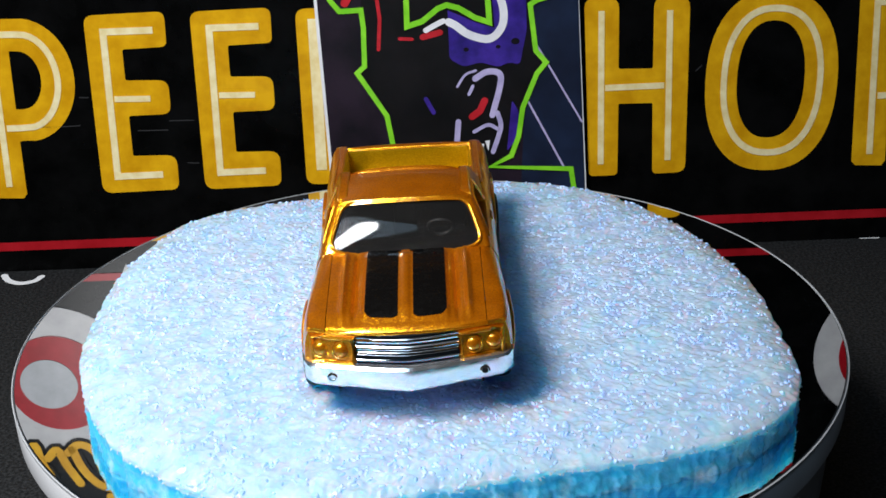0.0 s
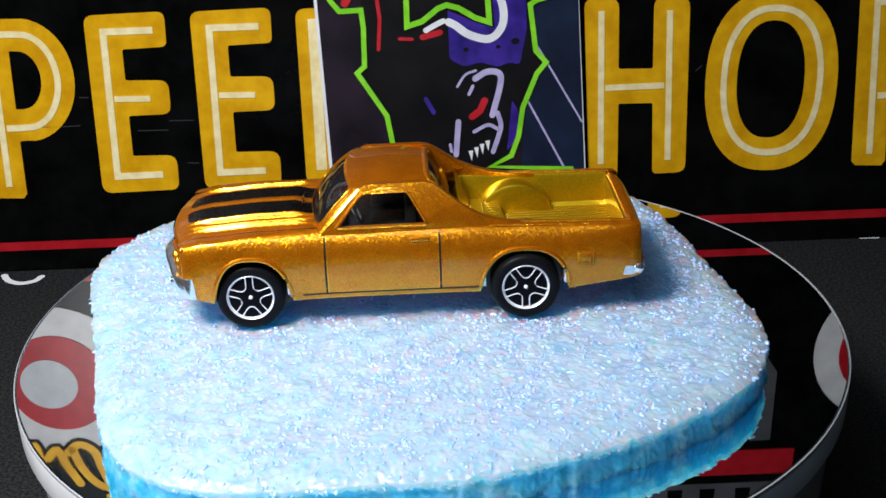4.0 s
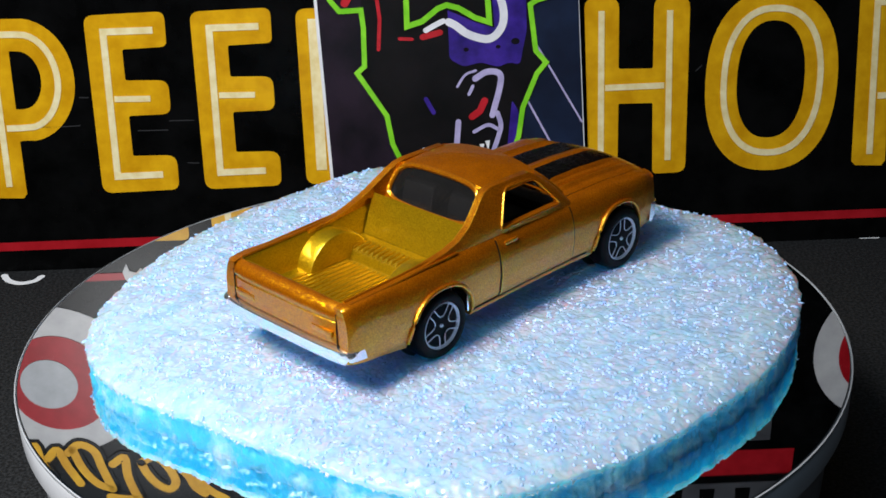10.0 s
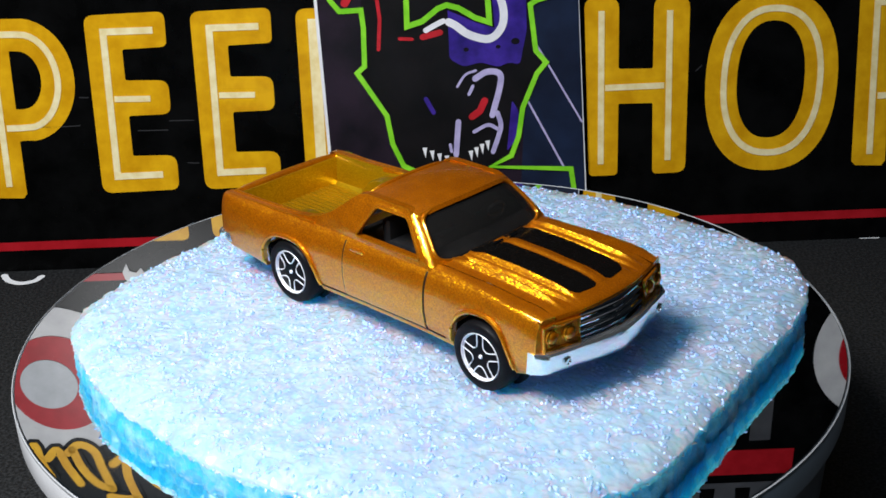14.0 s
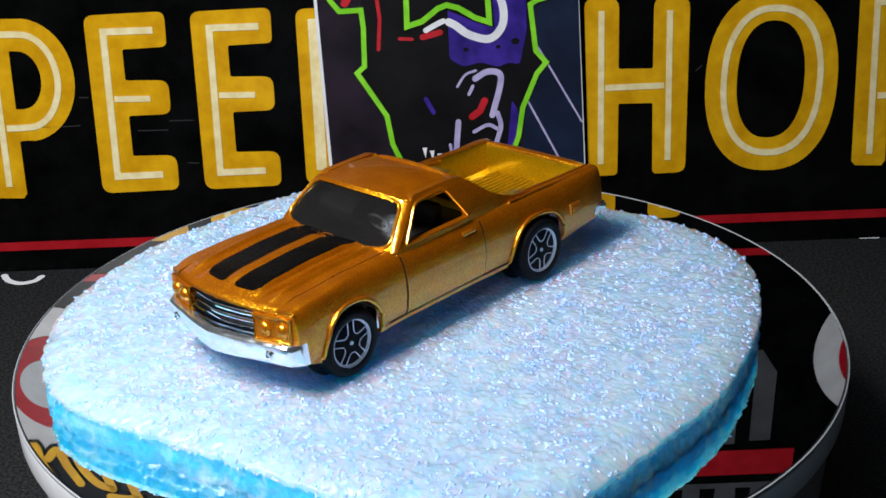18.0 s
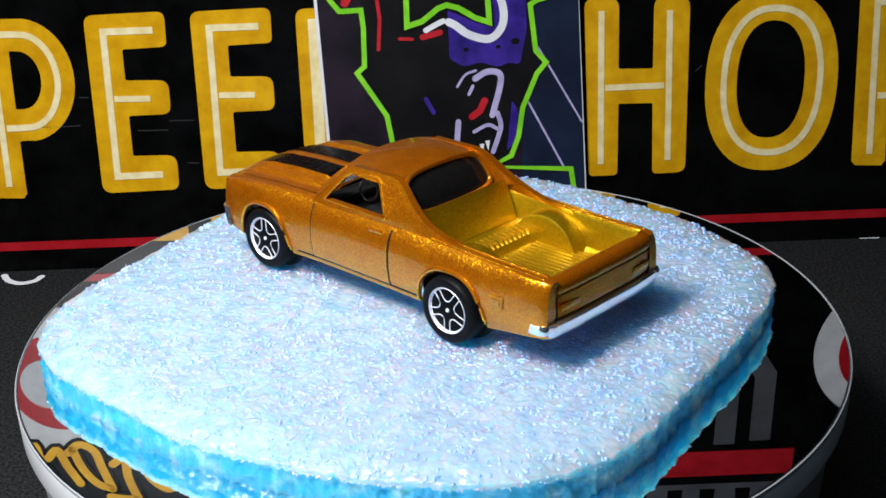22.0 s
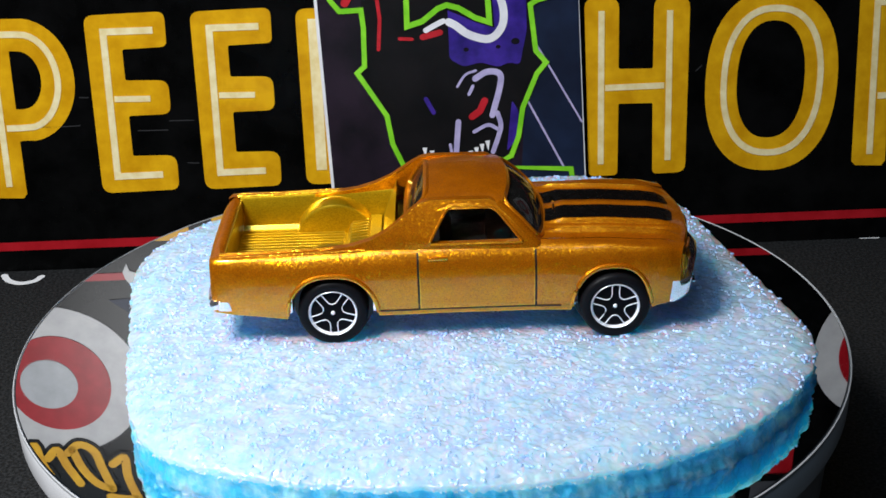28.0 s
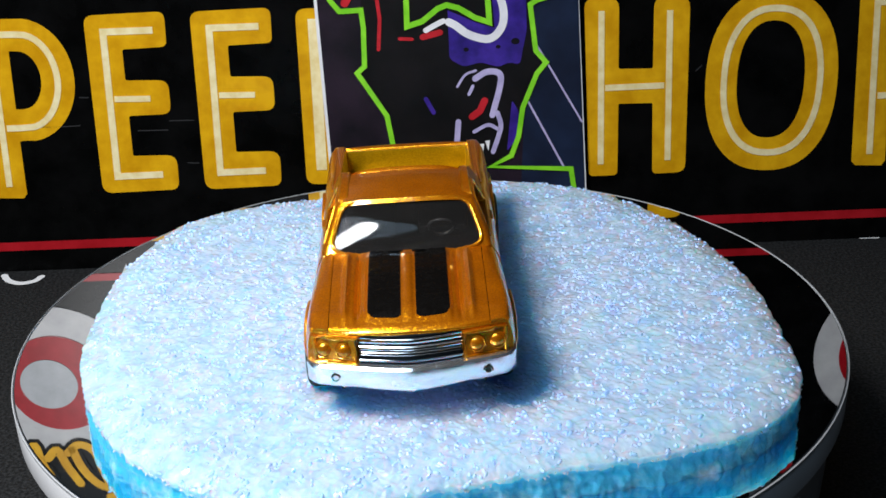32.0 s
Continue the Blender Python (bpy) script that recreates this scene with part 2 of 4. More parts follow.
def plate(bm, outer, holes, place, z0, z1):
    """A flat plate with holes; place(x, y, h) maps the plane into space."""
    loops = [outer] + list(holes)
    top, low = [], []
    for h, store in ((z1, top), (z0, low)):
        for loop in loops:
            vs = [bm.verts.new(place(p[0], p[1], h)) for p in loop]
            es = [bm.edges.new((vs[i], vs[(i + 1) % len(vs)])) for i in range(len(vs))]
            store.append((vs, es))
    for store in (top, low):
        bmesh.ops.triangle_fill(bm, use_beauty=True, use_dissolve=False, edges=[e for _, es in store for e in es])
    for (a, _), (b, _) in zip(top, low):
        for i in range(len(a)):
            j = (i + 1) % len(a)
            bm.faces.new((a[i], a[j], b[j], b[i]))


def stroke(pts, width, caps=True):
    """Outline of a thick 2D line."""
    pts = [Vector(p) for p in pts]
    left, right = [], []
    n = len(pts)
    for i, p in enumerate(pts):
        a, b = pts[max(i - 1, 0)], pts[min(i + 1, n - 1)]
        d = (b - a).normalized()
        if 0 < i < n - 1:
            d1, d2 = (p - a).normalized(), (b - p).normalized()
            d = (d1 + d2).normalized()
            m = 1 / max(0.55, math.sqrt(max(0.05, (1 + d1.dot(d2)) / 2)))
        else:
            m = 1
        s = Vector((-d.y, d.x)) * (width / 2 * m)
        left.append(p + s)
        right.append(p - s)
    out = list(left)
    if caps:
        d = (pts[-1] - pts[-2]).normalized()
        s = Vector((-d.y, d.x))
        for k in range(1, 5):
            a = math.pi * k / 5
            out.append(pts[-1] + (s * math.cos(a) + d * math.sin(a)) * (width / 2))
    out += list(reversed(right))
    if caps:
        d = (pts[0] - pts[1]).normalized()
        s = Vector((-d.y, d.x))
        for k in range(1, 5):
            a = math.pi * k / 5
            out.append(pts[0] + (s * math.cos(a) + d * math.sin(a)) * (width / 2))
    return out


def curve2(pts, seg=5):
    """A smooth 2D line through points."""
    pts = [Vector(p) for p in pts]
    ext = [pts[0] * 2 - pts[1]] + pts + [pts[-1] * 2 - pts[-2]]
    out = []
    for i in range(1, len(ext) - 2):
        p0, p1, p2, p3 = ext[i - 1:i + 3]
        for k in range(seg):
            f = k / seg
            out.append(0.5 * (2 * p1 + (p2 - p0) * f + (2 * p0 - 5 * p1 + 4 * p2 - p3) * f * f + (3 * p1 - p0 - 3 * p2 + p3) * f ** 3))
    out.append(pts[-1])
    return out


def ellipse(cx, cy, rx, ry, seg=56):
    return [Vector((cx + rx * math.cos(2 * math.pi * k / seg), cy + ry * math.sin(2 * math.pi * k / seg))) for k in range(seg)]


def lerp_table(table, x):
    if x <= table[0][0]:
        return table[0][1]
    for (a, va), (b, vb) in zip(table, table[1:]):
        if x <= b:
            f = (x - a) / (b - a)
            f = f * f * (3 - 2 * f)
            return va + (vb - va) * f
    return table[-1][1]


# ---------------------------------------------------------------- the desk and the room
def desk_and_room():
    bm = bmesh.new()
    box(bm, -600, 600, -520, 128, -4, 0, 1.2)
    ground = tagged(part("ground", bm, MATGREY), "dark grey speckled cloth desk mat", "mat", kind="structure")
    # white lettering on the mat, cut off by the sign's foot
    bm = bmesh.new()
    arc = curve2([(-106.8, 102.9), (-104.9, 99.7), (-101.6, 97.8), (-98.3, 98.8), (-97.0, 101.4)])
    plate(bm, stroke(arc, 1.7), [], lambda x, y, h: (x, y, h), -0.3, 0.06)
    part("mat_print", bm, MATPRINT, ground, "white printed letter arc")
    bm = bmesh.new()
    plate(bm, stroke([(111.5, 105.4), (115.8, 105.2)], 0.9), [], lambda x, y, h: (x, y, h), -0.3, 0.06)
    part("mat_print", bm, MATPRINT, ground, "white printed letter end")
    for name, b in (("wall_back", (-1200, 1200, 133, 160, -800, 1300)), ("wall_left", (-1230, -1200, -1500, 160, -800, 1300)),
                    ("wall_right", (1200, 1230, -1500, 160, -800, 1300)), ("wall_front", (-1230, 1230, -1530, -1500, -800, 1300)),
                    ("ceiling", (-1230, 1230, -1530, 160, 1300, 1330)), ("floor", (-1230, 1230, -1530, 160, -830, -800))):
        bm = bmesh.new()
        box(bm, *b)
        tagged(part(name, bm, WALL, smooth=False), "plain dim painted room surface", name.split("_")[0], kind="structure")
    # table top under the mat
    bm = bmesh.new()
    box(bm, -700, 700, -600, 130, -30, -4.2, 2)
    tagged(part("table_top", bm, BLACKIN), "black table top under the desk mat", "table", kind="structure")


# ---------------------------------------------------------------- the tin sign
SIGN_Y, LEAN = 110.0, radians(6.65)
SIGN_ZERO = 40.5


def on_sign(x, y, h):
    """Sign plane (x along, y up from its middle line, h towards the front), in mm."""
    return Vector((x, SIGN_Y + y * math.sin(LEAN) - h * math.cos(LEAN), SIGN_ZERO + y * math.cos(LEAN) + h * math.sin(LEAN)))


def sign_piece(name, outer, holes, material, parent, level=1, label=""):
    bm = bmesh.new()
    plate(bm, outer, holes, on_sign, 0.02 + 0.12 * (level - 1), 0.14 + 0.12 * (level - 1))
    return part(name, bm, material, parent, label, smooth=False)


def letter_e(x0, sign):
    a = [(0, 23.1), (19.5, 23.4), (19.4, 14.9), (8.6, 14.6), (8.6, 7.0), (19.0, 6.7), (19.0, -1.7), (8.6, -1.8), (8.6, -11.9), (19.4, -12.1), (19.3, -20.9), (0.2, -21.2)]
    r = [2.4, 2.0, 1.4, 0.6, 0.6, 2.4, 2.2, 0.6, 0.6, 2.6, 2.0, 2.6]
    le = sign_piece("letter", rounded([(x0 + x, y) for x, y in a], r), [], LETTER, sign, 1, "mustard yellow letter E with a cream inline")
    sign_piece("inline", stroke([(x0 + 16.4, 19.0), (x0 + 4.4, 19.0), (x0 + 4.3, -17.0), (x0 + 15.6, -16.9)], 1.65, False), [], INLINE, le, 2)
    sign_piece("inline", stroke([(x0 + 5.5, 2.5), (x0 + 14.3, 2.3)], 1.45, False), [], INLINE, le, 2)


def letter_p(x0, sign):
    # bowl drawn round a straight stem
    outer = [Vector((x0, 22.9)), Vector((x0 + 8, 23.0))]
    outer += [Vector((x0 + 11.0 + 12.5 * math.sin(a), 7.9 + 15.1 * math.cos(a))) for a in [math.pi * k / 24 for k in range(1, 24)]]
    outer += [Vector((x0 + 9.6, -7.0)), Vector((x0 + 8.4, -7.2)), Vector((x0 + 8.5, -20.5)), Vector((x0 + 7.6, -21.7)), Vector((x0 + 1.0, -21.4)), Vector((x0, -20.4))]
    hole = [Vector((x0 + 8.4, 15.2)), Vector((x0 + 10.4, 15.1))]
    hole += [Vector((x0 + 10.4 + 5.0 * math.sin(a), 8.0 + 7.1 * math.cos(a))) for a in [math.pi * k / 16 for k in range(1, 16)]]
    hole += [Vector((x0 + 10.0, 0.8)), Vector((x0 + 8.4, 0.9))]
    le = sign_piece("letter", outer, [hole], LETTER, sign, 1, "mustard yellow letter P with a cream inline")
    bow = [(x0 + 4.4, -18.6), (x0 + 4.3, 19.3), (x0 + 10.0, 19.2)]
    bow += [(x0 + 11.0 + 8.4 * math.sin(a), 7.7 + 11.5 * math.cos(a)) for a in [math.pi * k / 18 for k in range(1, 18)]]
    bow += [(x0 + 9.0, -3.8), (x0 + 5.6, -3.8)]
    sign_piece("inline", stroke(bow, 1.55, False), [], INLINE, le, 2)


def letter_d(x0, sign):
    outer = rounded([(x0, 22.8), (x0 + 9, 22.9), (x0 + 20.0, 18), (x0 + 20.0, -16), (x0 + 9, -21), (x0 + 0.2, -20.9)], [2.5, 6, 10, 10, 6, 2.5], 6)
    hole = rounded([(x0 + 8.6, 14.2), (x0 + 12, 12), (x0 + 12, -10), (x0 + 8.6, -12)], 1.5)
    le = sign_piece("letter", outer, [hole], LETTER, sign, 1, "mustard yellow letter D with a cream inline, partly covered")
    sign_piece("inline", stroke([(x0 + 4.2, 20.3), (x0 + 4.2, -17.3)], 2.6, False), [], INLINE, le, 2)


def letter_h(x0, sign):
    a = [(0, 22.8), (8.5, 22.6), (8.4, 5.3), (16.9, 5.1), (17.0, 22.4), (25.8, 22.2), (25.3, -21.4), (17.0, -21.6), (16.9, -3.5), (8.4, -3.4), (8.2, -21.6), (1.0, -21.6)]
    r = [2.5, 2.5, 0.6, 0.6, 2.5, 2.5, 2.2, 1.2, 0.5, 0.5, 1.2, 1.2]
    le = sign_piece("letter", rounded([(x0 + x, y) for x, y in a], r), [], LETTER, sign, 1, "mustard yellow letter H with a cream inline")
    sign_piece("inline", stroke([(x0 + 4.2, 19.6), (x0 + 4.0, -18.6)], 1.5, False), [], INLINE, le, 2)
    sign_piece("inline", stroke([(x0 + 20.9, 19.2), (x0 + 20.8, -18.2)], 1.5, False), [], INLINE, le, 2)
    sign_piece("inline", stroke([(x0 + 5.1, 0.7), (x0 + 19.7, 0.8)], 1.5, False), [], INLINE, le, 2)


def letter_o(cx, cy, sign):
    def oval(dx, dy, rx, ry):
        # slightly slanted
        c, q = math.cos(radians(-2.0)), math.sin(radians(-2.0))
        pts = []
        for p in ellipse(0, 0, 1, 1):
            ex, ey = rx * math.copysign(abs(p.x) ** 0.86, p.x), ry * math.copysign(abs(p.y) ** 0.86, p.y)
            pts.append(Vector((cx + dx + ex * c - ey * q, cy + dy + ex * q + ey * c)))
        return pts

    le = sign_piece("letter", oval(0, 0, 16.4, 22.5), [oval(-0.2, 0.5, 8.4, 14.6)], LETTER, sign, 1, "mustard yellow letter O with a cream inline")
    sign_piece("inline", oval(0.1, 0.1, 12.7, 18.8), [oval(0.1, 0.1, 11.2, 17.2)], INLINE, le, 2)


def tin_sign():
    sign = empty("tin_sign")
    tagged(sign, "black tin sign reading SPEED SHOP in mustard letters, leaning back", "sign")
    bm = bmesh.new()
    plate(bm, rounded([(-146, -41.0), (170, -41.0), (170, 162), (-146, 162)], 8, 6), [], on_sign, -0.9, 0.0)
    part("panel", bm, SIGNBLACK, sign, "black printed tin panel", smooth=False)
    letter_p(-107.6, sign)
    letter_e(-80.4, sign)
    letter_e(-54.8, sign)
    letter_d(-29.4, sign)
    letter_h(40.6, sign)
    letter_o(86.9, 0.7, sign)
    letter_p(107.9, sign)
    for y0, y1 in ((-35.3, -33.1), (32.5, 34.7)):
        sign_piece("red_line", rounded([(-136, y0), (160, y0), (160, y1), (-136, y1)], 0.6, 2), [], REDPRINT, sign, 1, "thin red line")
    for pts in ([(-98, -3.6), (-90, -3.9), (-84, -3.8)], [(-62, -3.4), (-56, -3.5)], [(-83.5, 3.2), (-81.2, 3.1)], [(-70, -5.6), (-62.5, -5.7)], [(-58.5, -14.2), (-55.6, -14.4)], [(68.0, 4.0), (69.6, 5.4)]):
        sign_piece("scratch", stroke(pts, 0.22, False), [], SCRATCH, sign, 1, "faint grey scratch")
    # upper part of the sign, seen in the mirror of the turntable
    for cx, rx, off in ((-103.0, 24.0, 0.8), (129.0, 23.0, -1.8)):
        eye = sign_piece("eye_shape", ellipse(cx, 66.5, rx, 24.5), [], WHITEPRINT, sign, 1, "round white printed shape")
        sign_piece("red_ring", ellipse(cx + off, 67.2, 14.2, 15.8), [], REDPRINT, eye, 2, "red printed ring")
        sign_piece("grey_disc", ellipse(cx - 1.8, 67.2, 7.8, 8.2), [], GREYPRINT, eye, 3, "grey printed disc")
    for pts in ([(-115.6, 90.7), (-112.5, 88.3), (-111.5, 94.3), (-109.5, 100.3)], [(-109.6, 93.0), (-106.5, 90.1), (-104.5, 96.1), (-101.8, 102.5)],
                [(-103.7, 91.3), (-100.1, 88.4), (-96.2, 91.0), (-94.8, 97.3), (-93.0, 104.7)], [(-102.2, 90.0), (-100.4, 97.0), (-97.0, 102.7), (-93.0, 105.0)],
                [(-91.7, 96.0), (-88.1, 93.8), (-88.0, 100.4), (-86.9, 106.1), (-86.0, 109.0)], [(-94.0, 107.8), (-90.3, 108.7), (-86.0, 109.0)],
                [(-83.6, 95.8), (-79.6, 93.9), (-76.3, 97.5), (-74.6, 103.2), (-76.6, 105.9), (-79.8, 104.0), (-82.3, 100.0), (-83.6, 95.8)],
                [(-73.1, 98.1), (-70.8, 101.3), (-69.2, 105.6), (-66.8, 108.2)], [(-68.3, 102.8), (-65.0, 107.2), (-61.0, 110.3)]):
        sign_piece("script_stroke_edge", stroke(curve2(pts), 4.6), [], SIGNBLACK, sign, 2, "black edge of a brush stroke")
        sign_piece("script_stroke", stroke(curve2(pts), 2.5), [], LETTER, sign, 3, "mustard brush stroke")
    sign_piece("grey_bar", stroke([(83.4, 98), (83.4, 74), (86, 68.6), (90, 68.4), (93.4, 74), (93.6, 97)], 6.0, False), [], DARKGREYPRINT, sign, 1, "dark grey printed hook")
    sign_piece("red_bar", [(60, 100.4), (104, 100.4), (104, 109.5), (60, 109.5)], [], REDPRINT, sign, 1, "red printed bar")
    panel = sign_piece("grey_panel", rounded([(62, 112.5), (104, 112.5), (104, 130), (62, 130)], 0.6, 2), [], DARKGREYPRINT, sign, 1, "dark grey printed panel")
    for x in (68, 77.5, 88):
        sign_piece("black_slot", [(x, 114.5), (x + 4.5, 114.5), (x + 4.0, 124), (x + 0.4, 124)], [], SIGNBLACK, panel, 2, "black printed block")
    sign_piece("dark_wedge", [(-84.5, 40.8), (-70.5, 40.0), (-70.5, 53.0)], [], CARDBLUE, sign, 1, "navy printed wedge")
    sign_piece("white_wings", [(-79.6, 32.2), (-78.3, 29.7), (-77.8, 32.0), (-76.0, 32.6), (-74.7, 31.1), (-73.9, 32.7), (-70.6, 33.4), (-72.8, 35.5), (-76.2, 35.2), (-78.2, 36.0), (-79.2, 34.4)], [], WHITEPRINT, sign, 2, "white printed wing shape")
    return sign


# ---------------------------------------------------------------- the picture card
CARD_TILT = radians(2.0)


def on_card(x, y, h):
    """Card plane, along the sign's axes and 2 mm in front of it, in mm."""
    return on_sign(x, y, 2.0 + h)


def card_piece(name, outer, material, parent, level=1, label="", holes=()):
    bm = bmesh.new()
    plate(bm, outer, list(holes), on_card, 0.01 + 0.05 * (level - 1), 0.05 + 0.05 * (level - 1))
    return part(name, bm, material, parent, label, smooth=False)


def picture_card():
    card = empty("picture_card")
    tagged(card, "dark picture card with lime lines propped against the sign", "card")
    c, s = math.cos(CARD_TILT), math.sin(CARD_TILT)
    mid = Vector((8.0, 2.6))

    def turn(x, y):
        return Vector((mid.x + x * c - y * s, mid.y + x * s + y * c))

    w, top, low = 31.8, 46.0, -42.6
    bm = bmesh.new()
    plate(bm, rounded([turn(-w, low), turn(w, low), turn(w, top), turn(-w, top)], 2.5), [], on_card, -0.45, 0.0)
    part("stock", bm, CARDWHITE, card, "white card stock edge", smooth=False)
    v = w - 0.75
    card_piece("print", rounded([turn(-v, low + 0.7), turn(v, low + 0.7), turn(v, top - 0.7), turn(-v, top - 0.7)], 2.0), CARDDARK, card, 1, "dark printed face")
    left = [(-20.8, 24.9), (-18.6, 22.1), (-13.4, 22.2), (-13.0, 17.9), (-13.2, 8.6), (-15.1, 7.0), (-14.1, 5.5), (-8.3, -3.8), (-7.2, -10.9), (-4.7, -16.6), (0.0, -19.0), (4.0, -18.2)]
    right = [(33.7, 24.3), (28.9, 23.1), (27.3, 22.1), (28.5, 10.9), (31.0, 8.0), (28.7, 5.3), (25.1, -3.0), (24.0, -10.0), (22.1, -15.0), (17.0, -17.6), (36.9, -18.9), (37.6, -24.0)]
    card_piece("navy_field", [(27.5, 34), (38.6, 34), (40.6, -30), (24, -30), (25.5, -4), (29, 7)], CARDBLUE, card, 2, "navy printed field")
    field = [(-12.6, 34)] + left[2:] + [(8, -17.6)] + list(reversed(right[3:10])) + [(27.5, 34)]
    card_piece("black_field", [Vector(p) for p in field], CARDBLACK, card, 3, "black printed field")
    card_piece("purple_field", rounded([(7.3, 34), (7.5, 9.6), (11, 7.6), (15, 8.6), (19.5, 7.2), (22, 8.4), (24.6, 7.6), (26.4, 16), (26.3, 34)], 1.2), CARDPURPLE, card, 4, "purple printed field")
    card_piece("purple_field", rounded([(22.5, -1), (24.2, -4), (23.2, -11), (21.0, -14)], 1), CARDPURPLE, card, 4, "purple printed field")
    for x, y, r in ((11.6, 11.8, 0.5), (19.4, 12.2, 0.45), (23.6, 13.4, 0.8)):
        card_piece("dark_spot", ellipse(x, y, r * 1.3, r, 14), CARDBLACK, card, 5, "dark printed spot")
    card_piece("black_band", stroke([(0.4, 24), (2.2, 17.0), (6.0, 17.8)], 2.0), CARDBLACK, card, 5, "black printed band")
    card_piece("blue_stroke", stroke([(1.4, 0.0), (3.2, -3.4)], 1.1), CARDPURPLE, card, 5, "dark blue printed stroke")
    card_piece("lilac_stroke", stroke([(7.0, -11.6), (7.3, -13.4)], 0.7), CARDLILAC, card, 6, "lilac printed stroke")
    card_piece("white_band", stroke(curve2([(7.6, 18.6), (9.4, 17.6), (12.4, 15.4), (17.2, 14.2), (20.2, 16.7), (20.9, 20.7), (19.6, 26)]), 1.9), CARDWHITE, card, 6, "white printed curve")
    card_piece("white_band", stroke(curve2([(2.0, 16.8), (4.3, 18.0), (6.3, 18.9)]), 1.3), CARDWHITE, card, 6, "white printed curve")
    card_piece("black_star_field", [(-3.4, 34), (-3.4, 16.6), (3, 18.6), (7.2, 21.6), (14, 18.4), (18.6, 16.9), (17.4, 34)], CARDBLACK, card, 7, "black printed field")
    card_piece("lime_line", stroke([(-2.4, 34), (-2.5, 17.9), (1.2, 19.0), (5.0, 21.9), (7.2, 22.7), (10, 21.9), (14.0, 19.4), (17.4, 18.2), (16.6, 34)], 1.35), CARDGREEN, card, 8, "lime green printed line")
    card_piece("lime_line", stroke(left, 1.25), CARDGREEN, card, 8, "lime green printed line")
    card_piece("lime_line", stroke(right, 1.25), CARDGREEN, card, 8, "lime green printed line")
    for pts, wd in (([(9.2, 2.8), (11.2, 5.6), (13.8, 6.6)], 0.6), ([(13.6, 4.6), (16.6, 6.2), (19.6, 5.6), (19.6, 2.4), (17.6, -4.6)], 1.5), ([(18.9, -4.1), (19.6, -7.7), (17.6, -13.8)], 1.2),
                    ([(9.2, -6.0), (8.4, -14.2)], 1.4), ([(13.0, -8.6), (16.5, -7.0), (19.0, -8.2)], 0.9), ([(12.0, 0.8), (13.0, 2.8)], 0.8)):
        card_piece("lilac_stroke", stroke(curve2(pts), wd), CARDLILAC, card, 6, "lilac printed stroke")
    for k, (x, y) in enumerate([(0.6, -12.2), (2.4, -13.0), (4.2, -13.8), (6.0, -14.4), (12.0, -13.4), (13.4, -12.6), (14.8, -11.8), (16.2, -11.0)]):
        card_piece("white_tick", [(x - 0.55, y), (x + 0.65, y + 0.1), (x + 0.25, y - 2.6)], CARDWHITE, card, 6, "white printed tick")
    for pts, wd in (([(12.6, -4.8), (14.6, -3.4), (15.8, -0.9)], 1.7), ([(-9.6, 26), (-9.0, 20.0), (-9.6, 12.6)], 0.9), ([(-4.4, 15.0), (-1.4, 14.8)], 0.8), ([(1.2, 15.2), (5.4, 16.2)], 1.5), ([(-16.6, 25), (-17.2, 24)], 2.0)):
        card_piece("red_stroke", stroke(pts, wd), CARDRED, card, 6, "red printed stroke")
    for pts, wd in (([(28.8, 12.2), (39.7, -7.1)], 0.45), ([(26.5, -1.6), (35.5, -19.1)], 0.5)):
        card_piece("lilac_stroke", stroke(pts, wd), CARDLILAC, card, 3, "thin pale printed line")
    return card


# ---------------------------------------------------------------- the turntable
OFF_AXIS = (-0.11, 0.28, 0)     # the platter runs slightly out of true


def turntable():
    base = empty("turntable")
    tagged(base, "round pale grey turntable with a mirror top on the mat", "turntable")
    bm = bmesh.new()
    lathe(bm, [(0, 0.0), (66, 0.0), (67, 1.0), (68.8, 26.0), (68.0, 27.0), (0, 27.0)], 128)
    part("housing", bm, SILVERSIDE, base, "pale grey plastic housing")
    bm = bmesh.new()
    lathe(bm, [(0, 27.4), (70.0, 27.4), (70.7, 28.2), (70.8, 32.7), (70.6, 33.1), (70.4, 33.2), (0, 33.2)], 160, "z", OFF_AXIS)
    platter = part("platter", bm, SILVERSIDE, base, "pale grey rotating platter")
    bm = bmesh.new()
    lathe(bm, [(0, 33.22), (70.2, 33.22), (70.5, 33.4), (70.5, 33.6), (70.3, 33.7), (0, 33.7)], 160, "z", OFF_AXIS)
    part("mirror", bm, MIRROR, platter, "round mirror plate", sharp=20)
    bm = bmesh.new()
    lathe(bm, [(70.62, 33.25), (70.82, 33.25), (70.82, 33.62), (70.66, 33.72), (70.62, 33.25)], 160, "z", OFF_AXIS)
    part("mirror_edge", bm, RIMEDGE, platter, "polished thin mirror edge")
    return base, platter


# ---------------------------------------------------------------- the foam pad
FOAM_EDGE = [(-180, 65.9), (-171, 63.2), (-162, 59.4), (-153, 57.3), (-144, 56.9), (-135, 57.9), (-126, 61.0), (-117, 64.3), (-108, 66.8), (-99, 65.8), (-90, 61.3), (-81, 58.0), (-72, 56.9), (-63, 56.0), (-54, 55.2),
             (-45, 55.0), (-36, 56.0), (-27, 56.5), (-18, 58.4), (-9, 58.6), (0, 57.9), (9, 55.7), (18, 52.8), (27, 51.5), (36, 51.3), (45, 52.7), (54, 55.2), (63, 58.9), (72, 61.7), (81, 60.4), (90, 58.8), (99, 58.5),
             (108, 57.3), (117, 57.9), (126, 59.1), (135, 60.2), (144, 61.8), (153, 63.4), (162, 64.8), (171, 65.2), (180, 65.9)]


